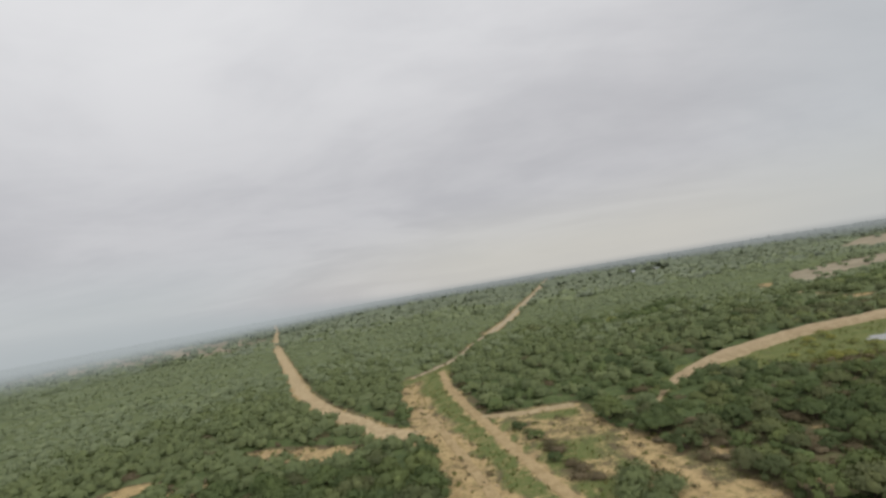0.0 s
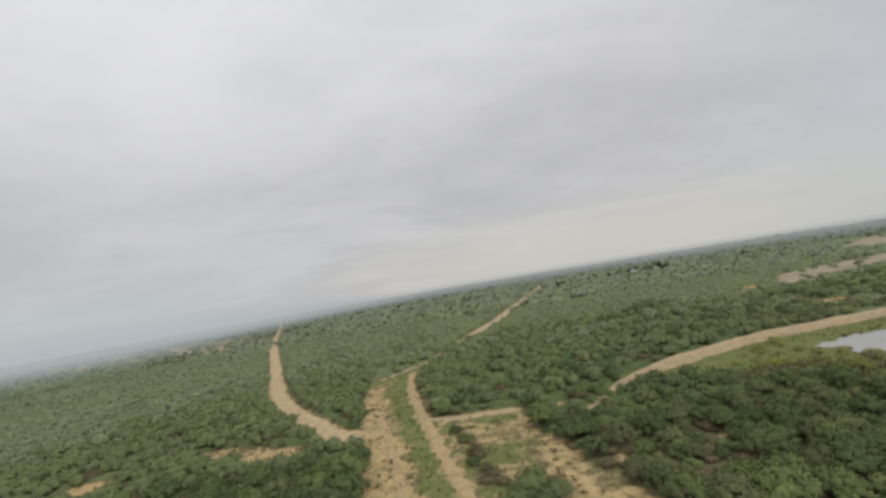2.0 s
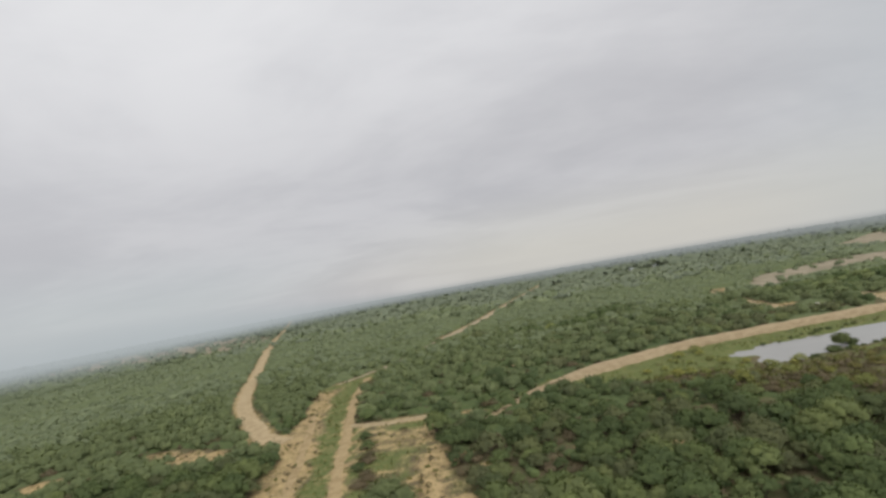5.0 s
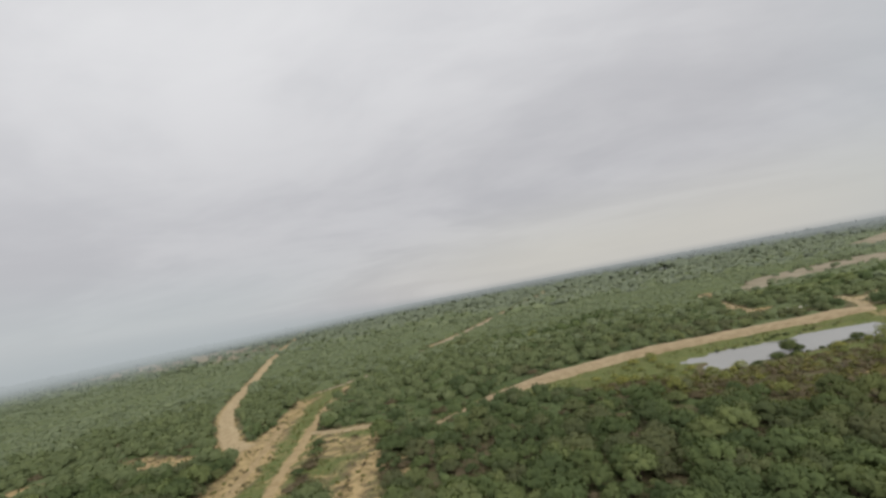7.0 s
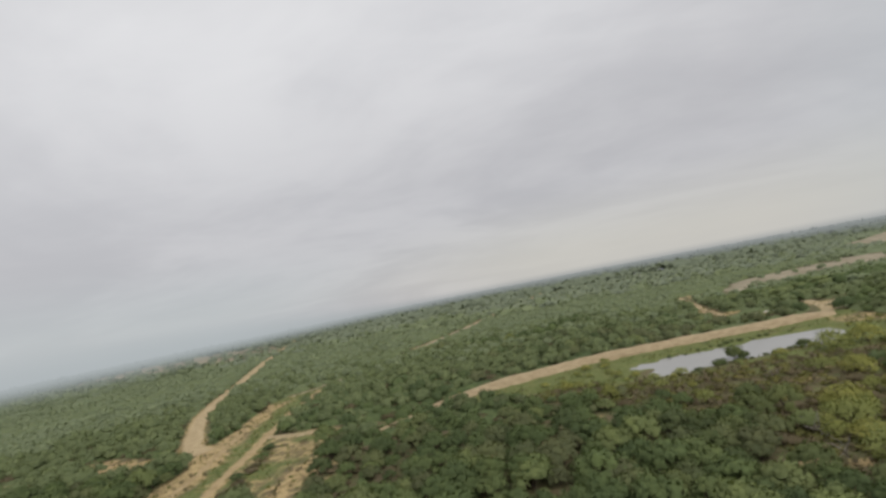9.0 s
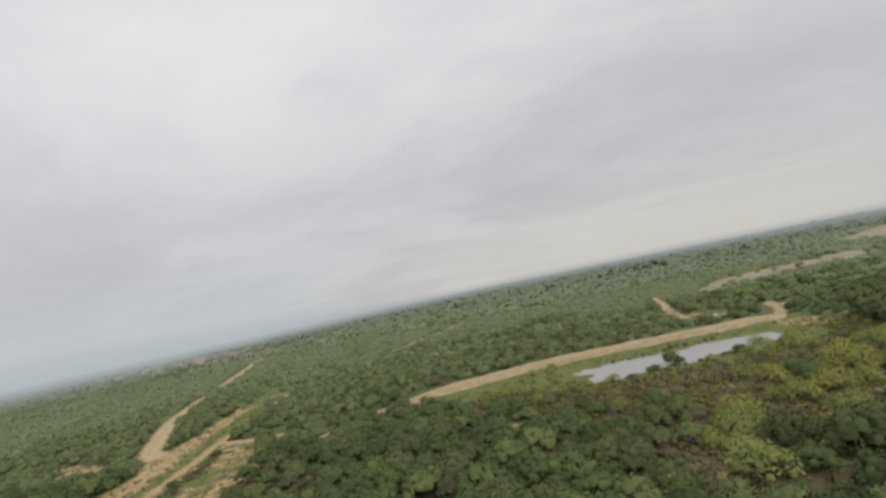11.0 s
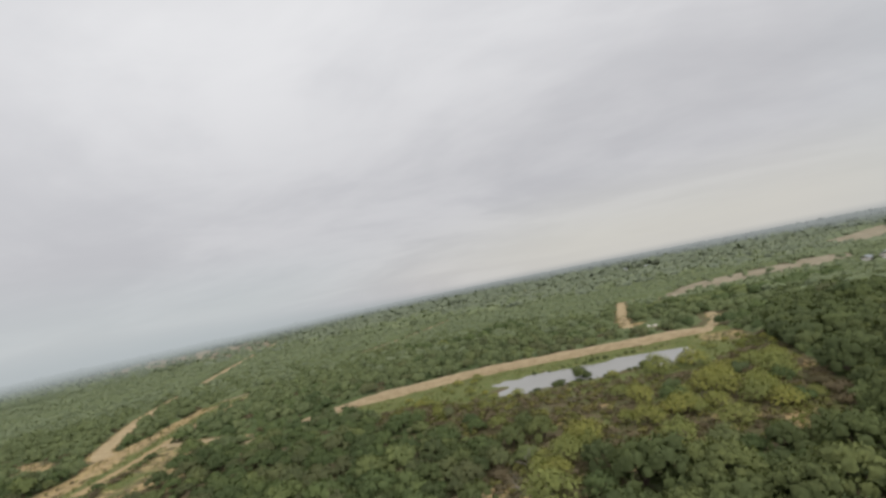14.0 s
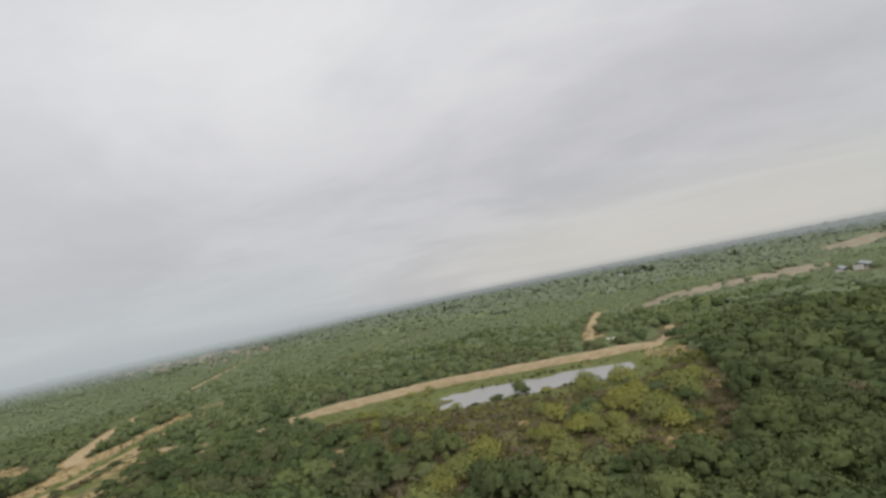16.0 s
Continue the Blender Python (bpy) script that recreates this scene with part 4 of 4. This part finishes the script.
def small_growth():
    # grass tufts on the clearing, the meadow, the dam and among the thicket
    x, y, rng = scatter(-60, 185, 44, 200, 1.35, 901)
    sand, grass = surface(x, y)
    dam = from_line(x, y, DAM)
    clump = smooth_noise(x, y, 3.1, 902)
    thick = step(inside_by(x, y, THICKET), -2, 2)
    chance = np.maximum.reduce([0.75 * grass, 0.55 * sand * (clump > 0.5), 0.55 * thick, 0.4 * (dam < 6.5)])
    ok = (rng.uniform(size=len(x)) < chance * (clump > 0.36)) & (dam > 3.9) & (from_line(x, y, RUT_ROAD) > 1.2) & (from_line(x, y, CROSS_ROAD) > 1.3) & (from_line(x, y, WEST_ROAD) > 2.3)
    ok &= (inside_by(x, y, POND) < -1.5) & in_country(x, y)
    x, y = x[ok], y[ok]
    joined("grass", "tufts of green and straw-coloured grass", "grass", [tuft_shape(910 + k, 5, 0.9, 0.6) for k in range(4)], x, y, rng.uniform(0.3, 0.7, len(x)), np.ones(len(x)), rng, BLADE, 0.02)
    # low weeds, a hand to a knee high
    x, y, rng = scatter(-60, 185, 44, 200, 1.7, 921)
    sand, grass = surface(x, y)
    thick = step(inside_by(x, y, THICKET), -2, 2)
    clump = smooth_noise(x, y, 4.5, 922)
    ok = rng.uniform(size=len(x)) < np.maximum.reduce([0.25 * grass, 0.55 * sand * (clump > 0.46), 0.6 * thick])
    ok &= (from_line(x, y, RUT_ROAD) > 1.6) & (from_line(x, y, CROSS_ROAD) > 1.7) & (from_line(x, y, WEST_ROAD) > 2.6) & (from_line(x, y, DAM) > 10) & (inside_by(x, y, POND) < -1.2) & in_country(x, y)
    x, y = x[ok], y[ok]
    r = rng.uniform(0.2, 0.5, len(x)) * (1 + 0.5 * (sand[ok] > 0.4) + 1.9 * step(inside_by(x, y, THICKET), -2, 2))
    dry = rng.uniform(size=len(x)) < np.where(sand[ok] > 0.5, 0.45, 0.3)
    shapes = crowns(930, 5, 3, 26, 0.17, 2, 5, 0.8, 0.0, 0.55)
    joined("weeds", "low green weeds on open ground", "weeds", shapes, x[~dry], y[~dry], r[~dry], np.ones(len(x))[~dry], rng, BLADE, 0.02)
    joined("dry_weeds", "low dry brown weeds on open ground", "weeds", crowns(940, 5, 1, 18, 0.24, 2, 5, 0.85, 0.0, 0.45), x[dry], y[dry], r[dry], np.ones(len(x))[dry], rng, GREY_TWIG, 0.02)
    # clods on the bare sand
    x, y, rng = scatter(-20, 45, 44, 150, 1.2, 941)
    sand, _ = surface(x, y)
    ok = (sand > 0.6) & (rng.uniform(size=len(x)) < 0.45 * step(smooth_noise(x, y, 3.5, 942), 0.5, 0.75)) & (from_line(x, y, RUT_ROAD) > 1.1) & (from_line(x, y, CROSS_ROAD) > 1.2)
    x, y = x[ok], y[ok]
    v, f = dome_shape(950, 2, 5, 0.7, -0.2)
    n = v / np.linalg.norm(v, axis=1)[:, None]
    joined("clods", "crumbled sandy clods on the bare ground", "clods", [(v, f, np.zeros(len(v)), n)], x, y, rng.uniform(0.10, 0.32, len(x)), np.full(len(x), 0.6), rng, STONE, 0.02)


def dome_shape(seed, rings, sides, top, low):
    rng = np.random.default_rng(seed)
    v = []
    for i in range(rings + 1):
        e = i / rings * 1.5
        for j in range(sides):
            a, k = 6.283 * (j + 0.5 * (i % 2)) / sides, rng.uniform(0.75, 1.2)
            v.append((math.cos(a) * math.cos(e) * k, math.sin(a) * math.cos(e) * k, low + (top - low) * math.sin(e) * k))
    f = [(i * sides + j, i * sides + (j + 1) % sides, (i + 1) * sides + (j + 1) % sides, (i + 1) * sides + j) for i in range(rings) for j in range(sides)]
    return np.array(v), np.array(f)


small_growth()


def box(bm, x0, x1, y0, y1, z0, z1):
    return bmesh.ops.create_cube(bm, size=1, matrix=Matrix.Translation(((x0 + x1) / 2, (y0 + y1) / 2, (z0 + z1) / 2)) @ Matrix.Diagonal((x1 - x0, y1 - y0, z1 - z0, 1)))


def part(name, bm, mat, parent, label=""):
    me = bpy.data.meshes.new(name)
    bm.to_mesh(me)
    bm.free()
    me.materials.append(mat)
    ob = under(new(name, me), parent)
    return tagged(ob, label) if label else ob


def house(label, at, turn, wide, deep, high, pitch, porch=0.0, raised=0.0):
    """A small board house with a gabled tin roof; a porch on posts runs along its front where it has one."""
    root = tagged(new("house"), label, "house", "ranch buildings")
    t, w, d = 0.15, wide / 2, deep / 2
    bm = bmesh.new()
    door = (-w * 0.35 - 0.45, -w * 0.35 + 0.45)
    box(bm, -w, door[0], -d, -d + t, raised, raised + high)
    box(bm, door[1], w, -d, -d + t, raised, raised + high)
    box(bm, door[0], door[1], -d, -d + t, raised + 2.05, raised + high)
    box(bm, -w, w, d - t, d, raised, raised + high)
    box(bm, -w, -w + t, -d + t, d - t, raised, raised + high)
    box(bm, w - t, w, -d + t, d - t, raised, raised + high)
    box(bm, -w, w, -d, d, raised - 0.2 if raised else -0.3, raised)
    part("wall", bm, WHITE_WALL, root)
    bm = bmesh.new()
    box(bm, door[0], door[1], -d + 0.05, -d + 0.10, raised, raised + 2.05)
    part("door", bm, DARK, root, "dark doorway")
    for x in (w * 0.35, w * 0.75):
        bm = bmesh.new()
        box(bm, x - 0.4, x + 0.4, -d - 0.03, -d - 0.003, raised + 1.0, raised + 2.0)
        part("window", bm, DARK, root, "dark window")
    bm = bmesh.new()
    e, rise = 0.45, pitch
    for side in (-1, 1):
        y0 = -d - e - porch if side < 0 else d + e
        a = [(-w - e, y0, raised + high - 0.1), (w + e, y0, raised + high - 0.1), (w + e, 0, raised + high + rise), (-w - e, 0, raised + high + rise)]
        lowv = [bm.verts.new(p) for p in a]
        topv = [bm.verts.new((p[0], p[1], p[2] + 0.1)) for p in a]
        for q in ((0, 1, 2, 3),):
            bm.faces.new([lowv[i] for i in q])
            bm.faces.new([topv[i] for i in reversed(q)])
        for i in range(4):
            bm.faces.new((lowv[i], topv[i], topv[(i + 1) % 4], lowv[(i + 1) % 4]))
    bmesh.ops.recalc_face_normals(bm, faces=bm.faces)
    part("roof", bm, TIN, root)
    for x in (-w, w):
        if porch:
            bm = bmesh.new()
            box(bm, x - 0.07, x + 0.07, -d - porch + 0.1, -d - porch + 0.24, -0.2, raised + high - 0.1)
            part("post", bm, WHITE_WALL, root)
        if raised:
            for y in (-d + 0.1, d - 0.1):
                bm = bmesh.new()
                box(bm, x - 0.1 if x > 0 else x, x if x > 0 else x + 0.1, y - 0.06, y + 0.06, -0.2, raised - 0.2)
                part("post", bm, BARK, root)
    root.matrix_basis = pose(*at, 0, 0, turn)
    return root


house("small white board hut with a dark doorway", (262.6, 234.5, 0), 38, 3.2, 3.0, 2.4, 0.8)
house("white board house with a grey tin porch roof", (270.6, 234.5, 0), 44, 4.8, 3.8, 2.4, 1.0, 1.6, 0.4)
house("distant white farm building under a tin roof", (209, 536, 0), 20, 5.0, 4.5, 2.6, 1.3)
house("distant long white farm building", (231, 524, 0), 24, 6.5, 4.5, 2.6, 1.3)
house("distant low white shed", (198.1, 685.5, 0), 10, 5.0, 4.5, 2.6, 1.2)


def dead_tree(at, size, seed, turn):
    rng = np.random.default_rng(seed)
    tips = [(math.cos(a) * rng.uniform(0.5, 1), math.sin(a) * rng.uniform(0.5, 1), rng.uniform(0.45, 1.15)) for a in rng.uniform(0, 6.283, 7)]
    root = tagged(new("dead_tree"), "bare bleached dead tree with crooked limbs", "tree", "dead trees")
    for k, (path, radii) in enumerate(branch_runs(seed, tips, 0.045, 0.3, 0.26)):
        v, f = tube(path, radii, 6)
        under(new("limb" if k else "trunk", mesh_of("limb" if k else "trunk", np.array(v), np.array(f), DEADWOOD, (), True)), root)
    root.matrix_basis = pose(*at, 0, 0, turn) @ Matrix.Diagonal((size, size, size, 1))
    return root


dead_tree((110.2, 59.2, 0), 3.0, 961, 20)
dead_tree((109.0, 52.2, 0), 2.6, 962, 140)
dead_tree((112.1, 61.9, 0), 2.4, 963, 250)
dead_tree((119.0, 87.8, 0), 2.2, 964, 70)
dead_tree((141.3, 78.4, 0), 2.3, 965, 300)


def rock(at, size, seed, turn):
    """A broken block of caliche, its corners knocked off."""
    rng = np.random.default_rng(seed)
    bm = bmesh.new()
    bmesh.ops.create_icosphere(bm, subdivisions=2, radius=1)
    for v in bm.verts:
        n = v.co.normalized()
        k = max(abs(n.x), abs(n.y), abs(n.z))
        v.co = n * (0.45 + 0.55 / (0.6 + 0.4 * k)) * float(rng.uniform(0.86, 1.1))
        v.co.z = v.co.z * 0.62 + 0.34
    me = bpy.data.meshes.new("rock")
    bm.to_mesh(me)
    bm.free()
    me.materials.append(CHALK)
    ob = tagged(new("rock", me), "pale chalky rock lying beside a cut strip", "rock", "pale rocks")
    ob.matrix_basis = pose(*at, 0, 0, turn) @ Matrix.Diagonal((size * 1.3, size, size * 0.8, 1))
    return ob


for k, (rx, ry, size) in enumerate([(150.5, 163.9, 0.8), (147.7, 164.6, 0.6), (152.7, 163.5, 0.9), (149.1, 166.1, 0.6), (155.7, 163.1, 0.7), (158.9, 163.8, 0.8), (146, 166.6, 0.5)]):
    rock((rx, ry, float(terrain(np.array([rx]), np.array([ry]))[0])), size, 970 + k, 47 * k)


def room(x, y):
    """Metres of brush round a point: nought at the edge of a track, clearing, field or water."""
    gap = np.full(np.shape(x), 1e3)
    for line, half in ((WEST_ROAD, 3.2), (FAR_ROAD, 1.6), (RUT_ROAD, 2.0), (CROSS_ROAD, 2.0), (DAM_ROAD, 3.6), (EAST_ROAD, 2.4), (SPUR, 2.8), (DAM[3:], 3.8), (DAM[:4], 1.6), (DAM_PATH, 0.9), (FAR_ROAD[4:], 5.0)):
        gap = np.minimum(gap, from_line(x, y, line) - half)
    for area in (CLEARING, POND, MEADOW, THICKET, EAST_FIELD, HILL_FIELD, WEST_FIELD):
        gap = np.minimum(gap, -inside_by(x, y, area))
    for bx, by, br in BARE:
        gap = np.minimum(gap, np.hypot((x - bx) * 0.8, (y - by) * 1.25) - br)
    for hx, hy, hr in (YARD,) + FARMS:
        gap = np.minimum(gap, np.hypot(x - hx, y - hy) - hr)
    return gap


def build_understorey():
    """Low scrub that closes the gaps under the crowns, its colour paled ring by ring to imitate haze."""
    reach, a = [92.0], np.radians(np.arange(-62, 62, 0.5))
    while reach[-1] < 800:
        reach.append(reach[-1] * 1.0125)
    d, w = np.meshgrid(np.array(reach), a, indexing="ij")
    x, y = 57 + d * np.sin(w), -12 + d * np.cos(w)
    x, y = x + 1.5 * (hashed(x, y, 87) - 0.5), y + 1.5 * (hashed(x, y, 88) - 0.5)
    gap = room(x, y) + 2 * (smooth_noise(x, y, 4, 89) - 0.5)
    z = terrain(x, y) - 0.8 + step(gap, 0.3, 2.4) * (1.40 + 0.90 * step(d, 130, 330)) * (0.75 + 0.45 * smooth_noise(x, y, 3.5, 90) + 0.35 * hashed(x, y, 93)) * step(d, 92, 104)
    tone = 0.6 * smooth_noise(x, y, 30, 71) + 0.35 * hashed(x, y, 94)
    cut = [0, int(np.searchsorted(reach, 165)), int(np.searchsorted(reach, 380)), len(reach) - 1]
    for i, j, label, leaf in zip(cut, cut[1:], ("low green scrub under the brush", "low haze-lightened scrub under the brush", "low haze-greyed scrub under the brush"), (MESQUITE, LIGHT_HAZED, HAZED_LEAF)):
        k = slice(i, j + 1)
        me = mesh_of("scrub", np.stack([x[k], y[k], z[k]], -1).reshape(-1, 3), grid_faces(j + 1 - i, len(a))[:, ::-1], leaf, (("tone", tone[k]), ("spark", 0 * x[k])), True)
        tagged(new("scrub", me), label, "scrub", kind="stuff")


build_understorey()


def build_canopy():
    """The brush beyond, as one uneven canopy out to the horizon."""
    reach, a = [770.0], np.radians(np.arange(-60, 58, 0.24))
    while reach[-1] < 1400:
        reach.append(reach[-1] * 1.0062)
    d, w = np.meshgrid(np.array(reach), a, indexing="ij")
    x, y = 50 + d * np.sin(w), -15 + d * np.cos(w)
    mound = np.zeros(x.shape)
    for size, seed in ((6.2, 81), (10.0, 82)):
        i, j = np.floor(x / size), np.floor(y / size)
        for di in (-1, 0, 1):
            for dj in (-1, 0, 1):
                cx, cy = (i + di + hashed(i + di, j + dj, seed)) * size, (j + dj + hashed(i + di, j + dj, seed + 1)) * size
                q = 1 - ((x - cx) ** 2 + (y - cy) ** 2) / (0.56 * size) ** 2
                mound = np.maximum(mound, np.sqrt(np.clip(q, 0, 1)) * (2.2 + 2.6 * hashed(i + di, j + dj, seed + 2)))
    gap = np.minimum(from_line(x, y, WEST_ROAD) - 5.5, from_line(x, y, FAR_ROAD) - 3.5)
    for area in (HILL_FIELD, WEST_FIELD):
        gap = np.minimum(gap, -inside_by(x, y, area) + 10 * (smooth_noise(x, y, 16, 84) - 0.5))
    z = mound * step(gap, -1, 3) + 0.5 - 1.5 * (1 - step(gap, -1, 3)) + 1.2 * (smooth_noise(x, y, 90, 83) - 0.5) - 3.0 * step(-d, -790, -770) - 7.0 * step(d, 930, 1400)
    tone = 0.7 * smooth_noise(x, y, 60, 85) + 0.4 * hashed(np.floor(x / 9), np.floor(y / 9), 86)
    # this leaf colour holds the grey of the farthest haze
    me = mesh_of("canopy", np.stack([x, y, z], -1).reshape(-1, 3), grid_faces(len(reach), len(a))[:, ::-1], HAZED_FARTHEST, (("tone", tone), ("spark", 0 * x)), True)
    return tagged(new("canopy", me), "unbroken brush in painted haze grey reaching to the horizon", "brush", kind="stuff")


build_canopy()


def build_haze_sheet():
    """Haze painted as a glowing, see-through sheet before the far land: thick and closer in the west, a thin line in
    the east.
    """
    m = bpy.data.materials.new("painted_haze")
    m.use_nodes = True
    g = Graph(m.node_tree)
    g.tree.nodes.remove(g.tree.nodes["Principled BSDF"])
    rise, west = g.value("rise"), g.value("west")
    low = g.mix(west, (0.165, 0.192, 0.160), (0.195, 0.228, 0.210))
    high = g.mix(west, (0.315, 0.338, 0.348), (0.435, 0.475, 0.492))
    # emission imitates hazy air; no lamp stands here
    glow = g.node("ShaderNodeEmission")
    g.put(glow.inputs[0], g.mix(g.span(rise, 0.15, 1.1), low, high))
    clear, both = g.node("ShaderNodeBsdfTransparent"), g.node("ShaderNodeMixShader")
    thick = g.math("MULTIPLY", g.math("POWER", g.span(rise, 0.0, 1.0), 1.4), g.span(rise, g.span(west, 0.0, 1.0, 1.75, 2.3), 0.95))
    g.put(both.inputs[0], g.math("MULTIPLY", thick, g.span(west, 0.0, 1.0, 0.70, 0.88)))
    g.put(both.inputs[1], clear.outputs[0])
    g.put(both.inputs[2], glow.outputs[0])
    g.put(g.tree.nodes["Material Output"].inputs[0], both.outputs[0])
    a = np.radians(np.linspace(-75, 80, 63))
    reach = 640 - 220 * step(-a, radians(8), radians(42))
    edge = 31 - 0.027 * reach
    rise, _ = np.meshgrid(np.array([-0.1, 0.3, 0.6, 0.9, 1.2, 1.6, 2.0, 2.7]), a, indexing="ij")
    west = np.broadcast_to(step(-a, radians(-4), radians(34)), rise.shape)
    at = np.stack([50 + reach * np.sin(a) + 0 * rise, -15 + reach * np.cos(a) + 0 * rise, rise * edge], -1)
    me = mesh_of("haze_sheet", at.reshape(-1, 3), grid_faces(len(rise), len(a)), m, (("rise", rise), ("west", west)), True)
    return tagged(new("haze_sheet", me), "glowing sheet painted as pale blue-grey haze along the horizon", "haze", kind="structure")


build_haze_sheet()
